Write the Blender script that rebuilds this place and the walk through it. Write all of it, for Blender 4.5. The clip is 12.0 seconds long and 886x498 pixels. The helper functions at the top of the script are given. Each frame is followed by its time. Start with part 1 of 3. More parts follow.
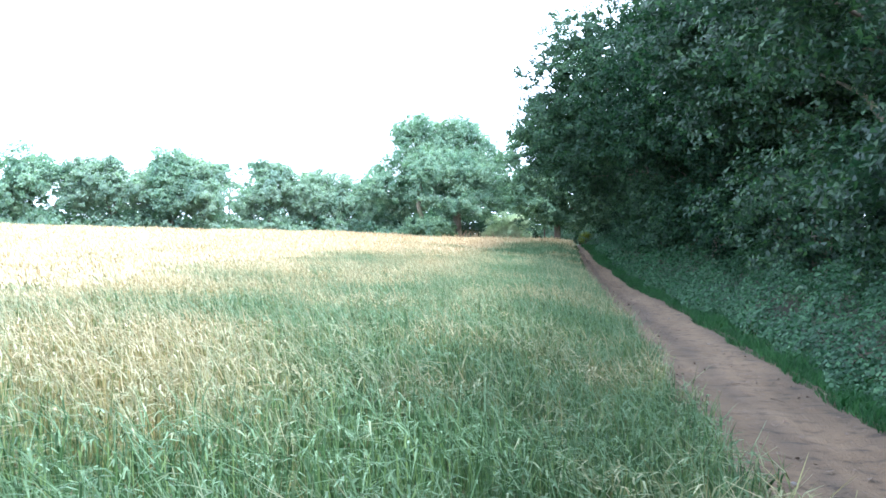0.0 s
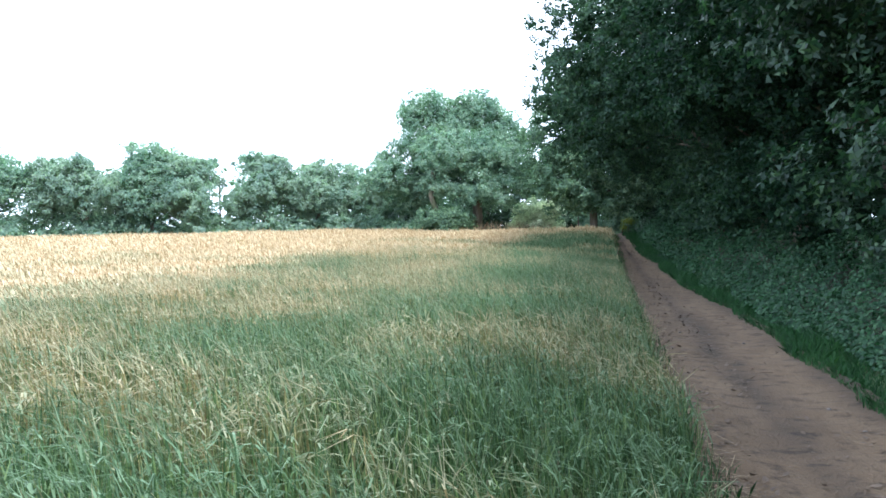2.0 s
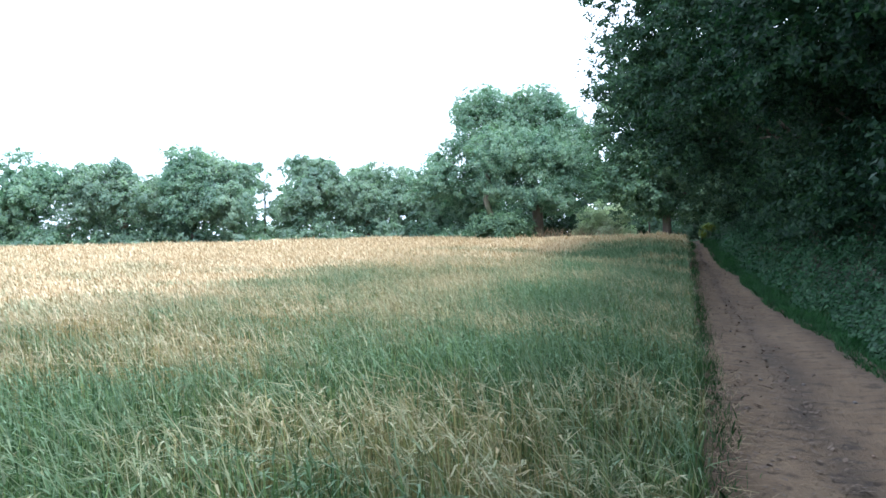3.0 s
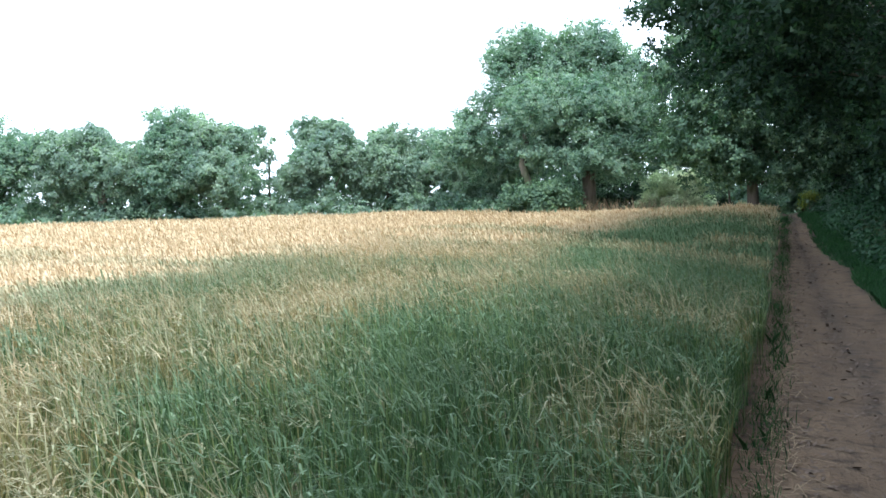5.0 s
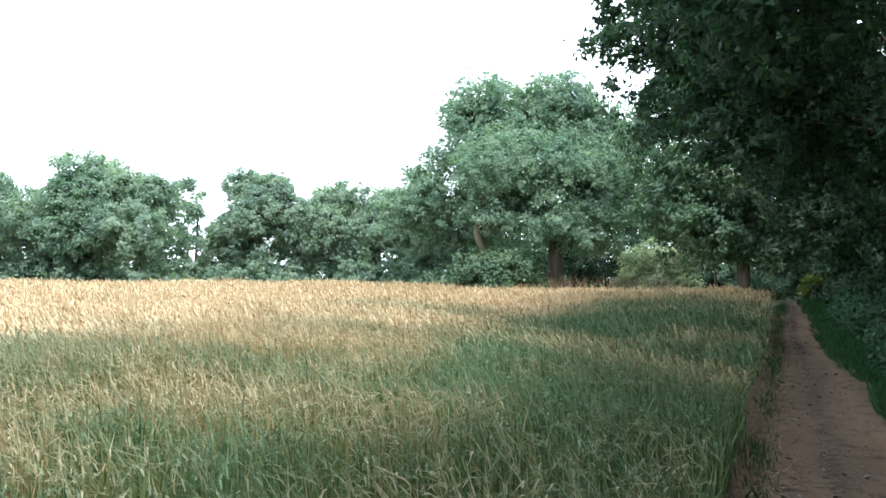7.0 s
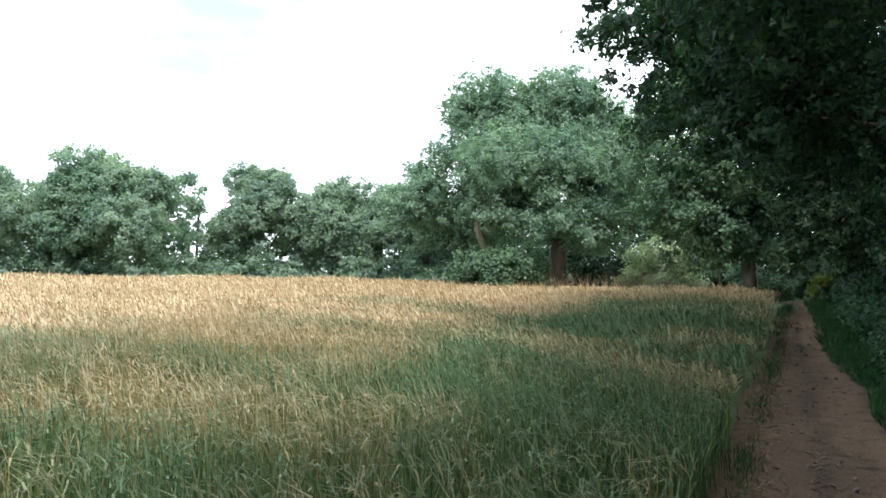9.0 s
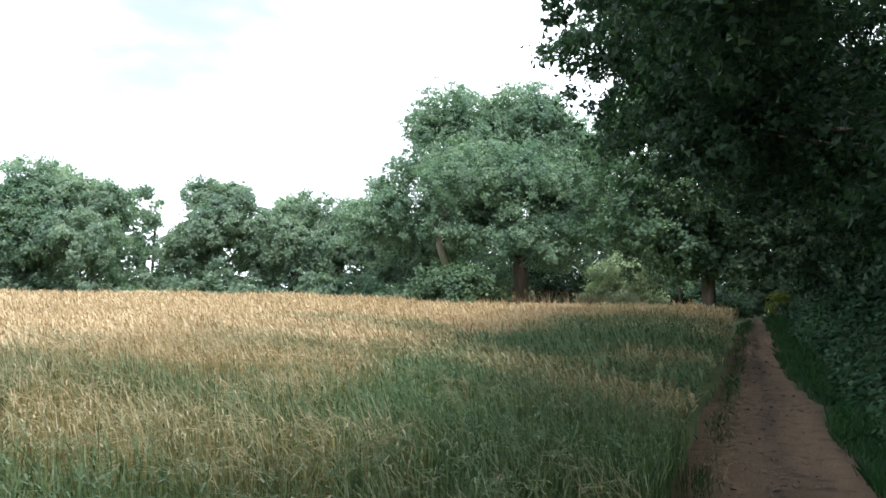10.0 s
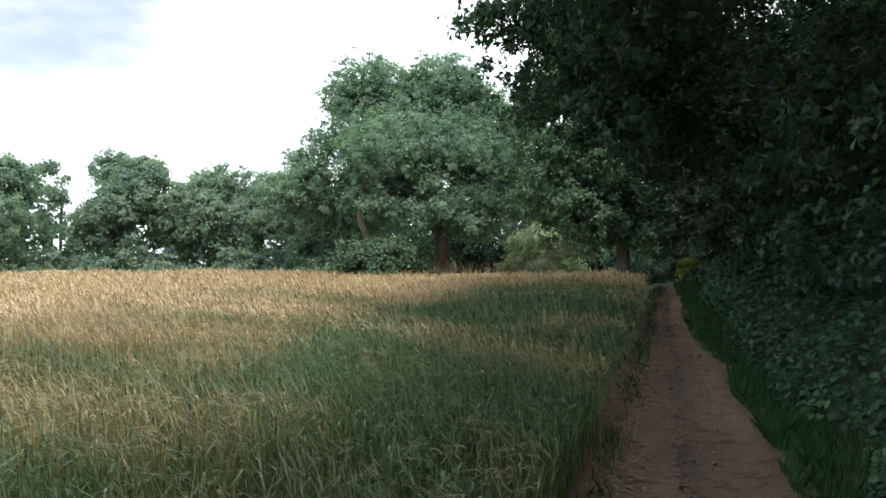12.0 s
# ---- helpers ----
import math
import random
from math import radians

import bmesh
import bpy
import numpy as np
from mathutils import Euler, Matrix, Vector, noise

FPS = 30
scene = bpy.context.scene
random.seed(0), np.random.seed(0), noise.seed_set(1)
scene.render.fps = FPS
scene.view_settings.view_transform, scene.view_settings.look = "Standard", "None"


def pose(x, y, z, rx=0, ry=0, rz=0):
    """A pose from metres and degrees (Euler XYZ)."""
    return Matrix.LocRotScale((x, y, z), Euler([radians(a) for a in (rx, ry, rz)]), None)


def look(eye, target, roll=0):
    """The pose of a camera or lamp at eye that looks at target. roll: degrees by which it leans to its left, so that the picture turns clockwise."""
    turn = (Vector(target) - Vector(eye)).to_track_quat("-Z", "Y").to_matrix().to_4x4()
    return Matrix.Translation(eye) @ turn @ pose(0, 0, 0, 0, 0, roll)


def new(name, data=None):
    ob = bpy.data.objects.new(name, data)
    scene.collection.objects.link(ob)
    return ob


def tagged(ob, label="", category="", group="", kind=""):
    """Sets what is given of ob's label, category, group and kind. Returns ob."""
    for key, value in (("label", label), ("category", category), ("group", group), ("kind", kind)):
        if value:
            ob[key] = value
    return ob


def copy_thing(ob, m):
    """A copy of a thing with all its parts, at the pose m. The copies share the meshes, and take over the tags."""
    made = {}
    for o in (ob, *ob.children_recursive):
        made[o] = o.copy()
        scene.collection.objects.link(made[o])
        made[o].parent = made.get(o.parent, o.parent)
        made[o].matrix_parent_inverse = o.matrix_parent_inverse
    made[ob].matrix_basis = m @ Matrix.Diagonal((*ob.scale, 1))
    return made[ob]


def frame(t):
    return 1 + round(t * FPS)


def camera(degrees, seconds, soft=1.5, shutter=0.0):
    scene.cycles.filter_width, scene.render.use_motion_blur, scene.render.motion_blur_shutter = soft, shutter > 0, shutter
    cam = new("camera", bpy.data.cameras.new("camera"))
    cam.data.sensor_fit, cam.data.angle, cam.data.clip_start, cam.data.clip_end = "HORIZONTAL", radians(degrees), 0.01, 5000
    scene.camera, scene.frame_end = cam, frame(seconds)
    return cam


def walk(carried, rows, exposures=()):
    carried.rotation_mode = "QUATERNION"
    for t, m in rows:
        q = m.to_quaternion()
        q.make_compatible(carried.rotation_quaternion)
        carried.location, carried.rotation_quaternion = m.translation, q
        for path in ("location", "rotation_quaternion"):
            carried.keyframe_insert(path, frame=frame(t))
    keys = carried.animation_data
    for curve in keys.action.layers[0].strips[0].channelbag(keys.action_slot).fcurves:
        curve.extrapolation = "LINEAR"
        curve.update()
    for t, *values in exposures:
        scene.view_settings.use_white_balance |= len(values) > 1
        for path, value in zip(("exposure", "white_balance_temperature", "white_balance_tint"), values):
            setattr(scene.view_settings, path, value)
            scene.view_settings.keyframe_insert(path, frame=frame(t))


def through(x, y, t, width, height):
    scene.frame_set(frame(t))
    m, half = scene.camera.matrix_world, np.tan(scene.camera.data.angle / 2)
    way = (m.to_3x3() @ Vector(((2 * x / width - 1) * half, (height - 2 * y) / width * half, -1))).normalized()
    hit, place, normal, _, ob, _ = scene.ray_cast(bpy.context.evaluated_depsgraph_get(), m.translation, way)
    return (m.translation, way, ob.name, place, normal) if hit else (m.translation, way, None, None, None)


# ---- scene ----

# ---------------------------------------------------------------- camera
EYE = 1.55
cam = camera(60.0, 12.0, soft=1.6)
# seconds, x, y, pitch, roll, yaw
ROWS = [
    (0.0, -1.100, 0.000, -1.21, -1.52, 7.96),
    (0.5, -1.020, 1.373, -1.26, -3.96, 11.57),
    (1.0, -0.930, 2.638, -2.29, 1.70, 11.08),
    (1.5, -0.760, 3.695, -1.65, 3.38, 10.18),
    (2.0, -0.550, 5.057, -1.71, 0.94, 11.50),
    (2.5, -0.360, 6.441, -2.97, 2.31, 11.77),
    (3.0, -0.185, 7.820, -1.10, 1.13, 17.43),
    (3.2, -0.118, 8.395, -2.48, 2.60, 19.57),
    (4.8, 0.156, 12.995, -4.42, 2.63, 23.79),
    (5.0, 0.189, 13.570, -3.01, 1.60, 24.33),
    (5.5, 0.204, 14.940, -1.67, 2.95, 21.93),
    (6.0, 0.237, 16.220, 0.61, 1.47, 22.44),
    (6.5, 0.302, 16.987, 1.24, 1.25, 25.27),
    (6.7, 0.311, 17.246, 2.36, 0.06, 24.68),
    (8.3, 0.483, 17.708, 1.92, -2.22, 25.57),
    (8.5, 0.497, 17.759, 0.81, -0.60, 25.25),
    (9.0, 0.517, 17.872, 2.10, -0.98, 25.63),
    (9.5, 0.538, 18.000, -0.23, -1.15, 26.70),
    (10.0, 0.531, 18.091, 3.37, -1.14, 23.05),
    (10.5, 0.535, 18.091, 1.69, -0.16, 23.41),
    (11.0, 0.540, 18.088, 1.82, -1.47, 24.64),
    (11.5, 0.553, 18.083, 2.80, -2.07, 21.05),
    (12.0, 0.603, 18.072, 1.33, 0.16, 17.41),
]
EXPOSURES = [(0.0, 1.38, 5100, 9), (0.5, 1.18, 5150, 9), (1.0, 0.96, 5250, 9), (2.0, 0.7, 5300, 9), (3.0, 0.53, 5220, 9), (5.0, 0.48, 5470, 9), (6.5, 0.5, 5720, 9),
             (9.0, 0.15, 5970, 10), (10.5, 0.0, 6070, 10), (12.0, -0.28, 6170, 10)]
walk(cam, [(t, pose(x, y, EYE, 90 + pitch, roll, yaw)) for t, x, y, pitch, roll, yaw in ROWS], EXPOSURES)

# ---------------------------------------------------------------- sky and sun
SUN_EL, SUN_AZ = 58.0, 143.0          # degrees; azimuth from +y towards +x
world = bpy.data.worlds.new("sky")
scene.world = world
world.use_nodes = True
wn, wl = world.node_tree.nodes, world.node_tree.links
wn.clear()
sky = wn.new("ShaderNodeTexSky")
sky.sky_type, sky.sun_disc = "NISHITA", False
sky.sun_elevation, sky.sun_rotation = radians(SUN_EL), radians(SUN_AZ)
sky.dust_density, sky.air_density = 2.0, 1.0
wco = wn.new("ShaderNodeTexCoord")
wmap = wn.new("ShaderNodeMapping")
wmap.inputs["Scale"].default_value = (1.0, 1.0, 2.6)
cloud = wn.new("ShaderNodeTexNoise")
cloud.inputs["Scale"].default_value, cloud.inputs["Detail"].default_value, cloud.inputs["Roughness"].default_value = 5.0, 4.0, 0.5
gap = wn.new("ShaderNodeVectorMath")          # one break in the bright cloud, north-west
gap.operation = "DOT_PRODUCT"
gap.inputs[1].default_value = Vector((-0.66, 0.71, 0.37)).normalized()
gadd = wn.new("ShaderNodeMath")
gadd.operation, gadd.inputs[1].default_value = "MULTIPLY_ADD", 0.055
cramp = wn.new("ShaderNodeMapRange")
cramp.inputs["From Min"].default_value, cramp.inputs["From Max"].default_value = 1.004, 1.034
cramp.inputs["To Min"].default_value, cramp.inputs["To Max"].default_value = 1.0, 0.26
cramp.interpolation_type = "SMOOTHSTEP"
cmix = wn.new("ShaderNodeMix")
cmix.data_type = "RGBA"
cmix.inputs["B"].default_value = (16.5, 16.8, 17.4, 1)
wbg = wn.new("ShaderNodeBackground")
wbg.inputs["Strength"].default_value = 0.15
wout = wn.new("ShaderNodeOutputWorld")
wl.new(wco.outputs["Generated"], wmap.inputs["Vector"])
wl.new(wmap.outputs["Vector"], cloud.inputs["Vector"])
wl.new(wco.outputs["Generated"], gap.inputs[0])
wl.new(cloud.outputs["Fac"], gadd.inputs[0])
wl.new(gap.outputs["Value"], gadd.inputs[2])
wl.new(gadd.outputs[0], cramp.inputs["Value"])
wl.new(cramp.outputs["Result"], cmix.inputs["Factor"])
wl.new(sky.outputs["Color"], cmix.inputs["A"])
wl.new(cmix.outputs["Result"], wbg.inputs["Color"])
wl.new(wbg.outputs["Background"], wout.inputs["Surface"])

sun = new("sun", bpy.data.lights.new("sun", "SUN"))
sun.data.energy, sun.data.angle, sun.data.color = 5.0, radians(4.0), (1.0, 0.94, 0.84)
sx, sy = math.sin(radians(SUN_AZ)) * math.cos(radians(SUN_EL)), math.cos(radians(SUN_AZ)) * math.cos(radians(SUN_EL))
sun.matrix_world = look((sx * 60, sy * 60, math.sin(radians(SUN_EL)) * 60), (0, 0, 0))


# ---------------------------------------------------------------- materials
def material(name, rough=0.8):
    m = bpy.data.materials.new(name)
    m.use_nodes = True
    n, l = m.node_tree.nodes, m.node_tree.links
    b = n["Principled BSDF"]
    b.inputs["Roughness"].default_value = rough
    return m, n, l, b


def ramp(n, stops):
    r = n.new("ShaderNodeValToRGB")
    while len(r.color_ramp.elements) < len(stops):
        r.color_ramp.elements.new(0.5)
    for e, (p, c) in zip(r.color_ramp.elements, stops):
        e.position, e.color = p, (*c, 1)
    return r


def noise_at(n, l, scale, detail=4.0, stretch=(1, 1, 1), rough=0.55):
    co, mp, tx = n.new("ShaderNodeNewGeometry"), n.new("ShaderNodeMapping"), n.new("ShaderNodeTexNoise")
    mp.inputs["Scale"].default_value = stretch
    tx.inputs["Scale"].default_value, tx.inputs["Detail"].default_value, tx.inputs["Roughness"].default_value = scale, detail, rough
    l.new(co.outputs["Position"], mp.inputs["Vector"])
    l.new(mp.outputs["Vector"], tx.inputs["Vector"])
    return tx.outputs["Fac"]


def mixed(n, l, fac, a, b, mode="MIX"):
    x = n.new("ShaderNodeMix")
    x.data_type, x.blend_type = "RGBA", mode
    for sock, v in (("Factor", fac), ("A", a), ("B", b)):
        if isinstance(v, (int, float)):
            x.inputs[sock].default_value = v
        elif isinstance(v, tuple):
            x.inputs[sock].default_value = (*v, 1)
        else:
            l.new(v, x.inputs[sock])
    return x.outputs["Result"]


def bumped(n, l, b, height, strength, distance):
    u = n.new("ShaderNodeBump")
    u.inputs["Strength"].default_value, u.inputs["Distance"].default_value = strength, distance
    l.new(height, u.inputs["Height"])
    l.new(u.outputs["Normal"], b.inputs["Normal"])


def leafy(name, dark, mid, light, through=0.35, patch=0.9, gloss=0.3):
    """Foliage: colour varies from leaf to leaf and from bough to bough; light comes through the leaves."""
    m, n, l, b = material(name, 0.6)
    g = n.new("ShaderNodeNewGeometry")
    one = ramp(n, [(0.0, dark), (0.55, mid), (1.0, light)])
    l.new(g.outputs["Random Per Island"], one.inputs["Fac"])
    big = ramp(n, [(0.3, (0.62, 0.72, 0.66)), (0.7, (1.2, 1.15, 0.95))])
    l.new(noise_at(n, l, patch, 3.0), big.inputs["Fac"])
    col = mixed(n, l, 1.0, one.outputs["Color"], big.outputs["Color"], "MULTIPLY")
    l.new(col, b.inputs["Base Color"])
    b.inputs["Specular IOR Level"].default_value = gloss
    tr = n.new("ShaderNodeBsdfTranslucent")
    l.new(mixed(n, l, 1.0, col, (1.15, 1.4, 0.85), "MULTIPLY"), tr.inputs["Color"])
    ms = n.new("ShaderNodeMixShader")
    ms.inputs[0].default_value = through
    l.new(b.outputs[0], ms.inputs[1])
    l.new(tr.outputs[0], ms.inputs[2])
    l.new(ms.outputs[0], n["Material Output"].inputs["Surface"])
    return m


# far leaves: the pale blue of distance haze is put into their colour
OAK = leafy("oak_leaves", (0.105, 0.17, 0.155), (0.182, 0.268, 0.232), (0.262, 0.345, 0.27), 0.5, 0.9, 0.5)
HAZED_OAK = leafy("hazed_far_leaves", (0.13, 0.19, 0.185), (0.2, 0.27, 0.25), (0.27, 0.345, 0.29), 0.5, 0.9, 0.5)
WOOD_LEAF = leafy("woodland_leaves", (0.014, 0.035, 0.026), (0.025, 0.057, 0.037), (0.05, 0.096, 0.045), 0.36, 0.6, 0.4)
# same wood leaves, lightened: depth haze put into the colour
HAZED_LEAF = leafy("hazed_wood_leaves", (0.019, 0.041, 0.033), (0.034, 0.067, 0.048), (0.062, 0.108, 0.062), 0.4, 0.6, 0.2)
# darker than the oak: shade beside the wood put into the leaf colour
SHADED_LIME = leafy("shaded_lime_leaves", (0.065, 0.112, 0.09), (0.11, 0.178, 0.13), (0.18, 0.25, 0.165), 0.45, 0.9, 0.3)
# a paler kind of tree, distance haze in its colour as well
ASH = leafy("ash_leaves", (0.14, 0.2, 0.19), (0.21, 0.285, 0.26), (0.285, 0.355, 0.285), 0.5, 0.9, 0.5)
# lightened to carry sunlight that does not reach the bush
SUNLIT_LEAF = leafy("sunlit_pale_leaves", (0.32, 0.36, 0.31), (0.44, 0.48, 0.42), (0.56, 0.6, 0.53), 0.45)
YELLOW_LEAF = leafy("yellow_leaves", (0.14, 0.17, 0.04), (0.24, 0.27, 0.07), (0.36, 0.38, 0.1))
# same wood leaves, darkened: deep shade put into the colour
SHADED_LEAF = leafy("shaded_wood_leaves", (0.007, 0.02, 0.015), (0.014, 0.034, 0.022), (0.029, 0.06, 0.03), 0.28, 0.6, 0.1)
BRAMBLE = leafy("bramble_leaves", (0.012, 0.039, 0.021), (0.025, 0.07, 0.035), (0.058, 0.12, 0.064), 0.3, 1.6, 0.25)
GRASS = leafy("verge_grass", (0.017, 0.054, 0.022), (0.028, 0.084, 0.032), (0.05, 0.12, 0.045), 0.34, 1.4)


def bark_material():
    m, n, l, b = material("bark", 0.9)
    fine = noise_at(n, l, 9.0, 8.0, (1, 1, 0.2))
    r = ramp(n, [(0.3, (0.045, 0.036, 0.028)), (0.7, (0.16, 0.13, 0.1))])
    l.new(fine, r.inputs["Fac"])
    moss = ramp(n, [(0.5, (1, 1, 1)), (0.7, (0.6, 0.85, 0.5))])
    l.new(noise_at(n, l, 1.7, 3.0), moss.inputs["Fac"])
    l.new(mixed(n, l, 1.0, r.outputs["Color"], moss.outputs["Color"], "MULTIPLY"), b.inputs["Base Color"])
    bumped(n, l, b, fine, 0.9, 0.03)
    return m


BARK = bark_material()


def soil_material():
    m, n, l, b = material("field_soil", 0.95)
    r = ramp(n, [(0.3, (0.085, 0.085, 0.038)), (0.7, (0.2, 0.165, 0.085))])
    f = noise_at(n, l, 14.0, 8.0)
    l.new(f, r.inputs["Fac"])
    l.new(r.outputs["Color"], b.inputs["Base Color"])
    bumped(n, l, b, f, 0.7, 0.03)
    return m


def dirt_material():
    """Trodden sandy earth: pale worn middle, darker damp rut, crumbs and heel marks."""
    m, n, l, b = material("trodden_earth", 0.95)
    fine, broad, marks = noise_at(n, l, 38.0, 8.0), noise_at(n, l, 1.1, 4.0, (1.6, 0.4, 1)), noise_at(n, l, 5.0, 6.0, (1.0, 1.3, 1), 0.65)
    r = ramp(n, [(0.28, (0.064, 0.042, 0.022)), (0.5, (0.106, 0.071, 0.039)), (0.75, (0.152, 0.106, 0.062))])
    l.new(broad, r.inputs["Fac"])
    spot = ramp(n, [(0.36, (0.42, 0.39, 0.37)), (0.46, (0.95, 0.95, 0.95)), (0.7, (1.12, 1.1, 1.07))])
    l.new(marks, spot.inputs["Fac"])
    grain = ramp(n, [(0.3, (0.82, 0.8, 0.8)), (0.7, (1.12, 1.12, 1.12))])
    l.new(fine, grain.inputs["Fac"])
    col = mixed(n, l, 1.0, mixed(n, l, 1.0, r.outputs["Color"], spot.outputs["Color"], "MULTIPLY"), grain.outputs["Color"], "MULTIPLY")
    at = n.new("ShaderNodeAttribute")
    at.attribute_name = "damp"
    damp = mixed(n, l, at.outputs["Fac"], (1.0, 1.0, 1.0), (0.5, 0.5, 0.52))
    l.new(mixed(n, l, 1.0, col, damp, "MULTIPLY"), b.inputs["Base Color"])
    add = n.new("ShaderNodeMath")
    add.operation = "ADD"
    l.new(fine, add.inputs[0])
    l.new(marks, add.inputs[1])
    bumped(n, l, b, add.outputs[0], 0.8, 0.03)
    return m


def barley_material():
    """Ripening barley: each stalk between green and straw; broad drifts that are riper; paler ears."""
    m, n, l, b = material("ripening_barley", 0.6)
    g, at = n.new("ShaderNodeNewGeometry"), n.new("ShaderNodeAttribute")
    at.attribute_name = "ripe_and_lit"
    ea = n.new("ShaderNodeAttribute")
    ea.attribute_name = "ear"
    drift = ramp(n, [(0.43, (0, 0, 0)), (0.57, (1, 1, 1))])
    l.new(noise_at(n, l, 0.62, 5.0, (0.6, 1.0, 0.0), 0.62), drift.inputs["Fac"])
    green = ramp(n, [(0.0, (0.022, 0.054, 0.016)), (0.6, (0.05, 0.099, 0.029)), (1.0, (0.125, 0.18, 0.058))])
    straw = ramp(n, [(0.0, (0.245, 0.155, 0.06)), (0.6, (0.375, 0.257, 0.108)), (1.0, (0.515, 0.372, 0.188))])
    l.new(g.outputs["Random Per Island"], green.inputs["Fac"])
    l.new(g.outputs["Random Per Island"], straw.inputs["Fac"])
    sep = n.new("ShaderNodeSeparateXYZ")
    l.new(g.outputs["Position"], sep.inputs[0])
    sway = n.new("ShaderNodeMath")          # the edge of the green strip wanders
    sway.operation, sway.inputs[1].default_value = "MULTIPLY_ADD", 2.2
    l.new(noise_at(n, l, 0.5, 3.0, (0.5, 1.0, 0.0)), sway.inputs[0])
    l.new(sep.outputs["X"], sway.inputs[2])
    across = n.new("ShaderNodeMapRange")
    across.inputs["From Min"].default_value, across.inputs["From Max"].default_value = 1.1, -10.9
    l.new(sway.outputs[0], across.inputs["Value"])
    band = ramp(n, [(0.0, (0.0,) * 3), (0.2, (0.0,) * 3), (0.32, (0.24,) * 3), (0.62, (0.45,) * 3), (0.82, (1.0,) * 3)])
    l.new(across.outputs["Result"], band.inputs["Fac"])
    west = n.new("ShaderNodeMapRange")
    west.inputs["To Min"].default_value, west.inputs["To Max"].default_value = -0.4, 0.46
    l.new(band.outputs["Color"], west.inputs["Value"])
    s1, s2 = (n.new("ShaderNodeMath") for _ in range(2))
    s1.operation, s2.operation = "MULTIPLY_ADD", "ADD"
    l.new(drift.outputs["Color"], s1.inputs[0])
    s1.inputs[1].default_value = 0.66
    l.new(west.outputs["Result"], s1.inputs[2])
    l.new(s1.outputs[0], s2.inputs[0])
    l.new(at.outputs["Fac"], s2.inputs[1])
    s2.use_clamp = True
    pale = mixed(n, l, s2.outputs[0], (0.15, 0.225, 0.125), (0.6, 0.495, 0.325))
    em = n.new("ShaderNodeMath")
    em.operation = "MULTIPLY"
    l.new(ea.outputs["Fac"], em.inputs[0])
    l.new(g.outputs["Random Per Island"], em.inputs[1])
    col = mixed(n, l, em.outputs[0], mixed(n, l, s2.outputs[0], green.outputs["Color"], straw.outputs["Color"]), pale)
    l.new(col, b.inputs["Base Color"])
    b.inputs["Specular IOR Level"].default_value = 0.35
    tr = n.new("ShaderNodeBsdfTranslucent")
    l.new(col, tr.inputs["Color"])
    ms = n.new("ShaderNodeMixShader")
    ms.inputs[0].default_value = 0.3
    l.new(b.outputs[0], ms.inputs[1])
    l.new(tr.outputs[0], ms.inputs[2])
    l.new(ms.outputs[0], n["Material Output"].inputs["Surface"])
    return m


def ground_material():
    m, n, l, b = material("rough_grassland", 0.95)
    r = ramp(n, [(0.3, (0.05, 0.075, 0.03)), (0.6, (0.1, 0.13, 0.05)), (0.8, (0.2, 0.19, 0.1))])
    f = noise_at(n, l, 0.8, 9.0, (1, 1, 1), 0.7)
    l.new(f, r.inputs["Fac"])
    l.new(r.outputs["Color"], b.inputs["Base Color"])
    bumped(n, l, b, noise_at(n, l, 12.0, 6.0), 0.8, 0.05)
    return m


SOIL, DIRT, BARLEY, TURF = soil_material(), dirt_material(), barley_material(), ground_material()


def plain_material(name, a, c, scale, rough):
    m, n, l, b = material(name, rough)
    r = ramp(n, [(0.3, a), (0.7, c)])
    f = noise_at(n, l, scale, 6.0)
    l.new(f, r.inputs["Fac"])
    l.new(r.outputs["Color"], b.inputs["Base Color"])
    bumped(n, l, b, f, 0.5, 0.01)
    return m


STRAW = plain_material("dry_straw", (0.14, 0.1, 0.055), (0.28, 0.21, 0.12), 30.0, 0.8)
HAY = plain_material("bleached_grass", (0.42, 0.36, 0.22), (0.62, 0.56, 0.4), 5.0, 0.9)
STONE = plain_material("flint", (0.05, 0.045, 0.045), (0.2, 0.17, 0.15), 25.0, 0.7)
CLOD = plain_material("earth_clod", (0.1, 0.068, 0.05), (0.22, 0.15, 0.11), 25.0, 0.95)
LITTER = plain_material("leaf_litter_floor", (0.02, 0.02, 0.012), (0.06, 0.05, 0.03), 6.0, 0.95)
TWIG = plain_material("dead_twig", (0.05, 0.036, 0.025), (0.14, 0.1, 0.07), 40.0, 0.9)

# ---------------------------------------------------------------- shape of the land
rng = np.random.default_rng(7)


def smooth(a, b, v):
    t = np.clip((v - a) / (b - a), 0, 1)
    return t * t * (3 - 2 * t)


TABLE = np.random.default_rng(11).uniform(-1, 1, (128, 128))


def wave(x, y, k, seed):
    """Soft two-octave value noise, about -1 to 1, with features about 2 / k metres across."""
    out = 0.0
    for octave, gain in ((1.0, 0.75), (2.1, 0.4)):
        u, v = np.asarray(x, float) * k * 0.5 * octave + seed * 17.3, np.asarray(y, float) * k * 0.5 * octave + seed * 7.9
        i, j = np.floor(u).astype(int), np.floor(v).astype(int)
        f, g = u - i, v - j
        f, g = f * f * (3 - 2 * f), g * g * (3 - 2 * g)
        t = lambda p, q: TABLE[p % 128, q % 128]
        out = out + gain * ((t(i, j) * (1 - f) + t(i + 1, j) * f) * (1 - g) + (t(i, j + 1) * (1 - f) + t(i + 1, j + 1) * f) * g)
    return out


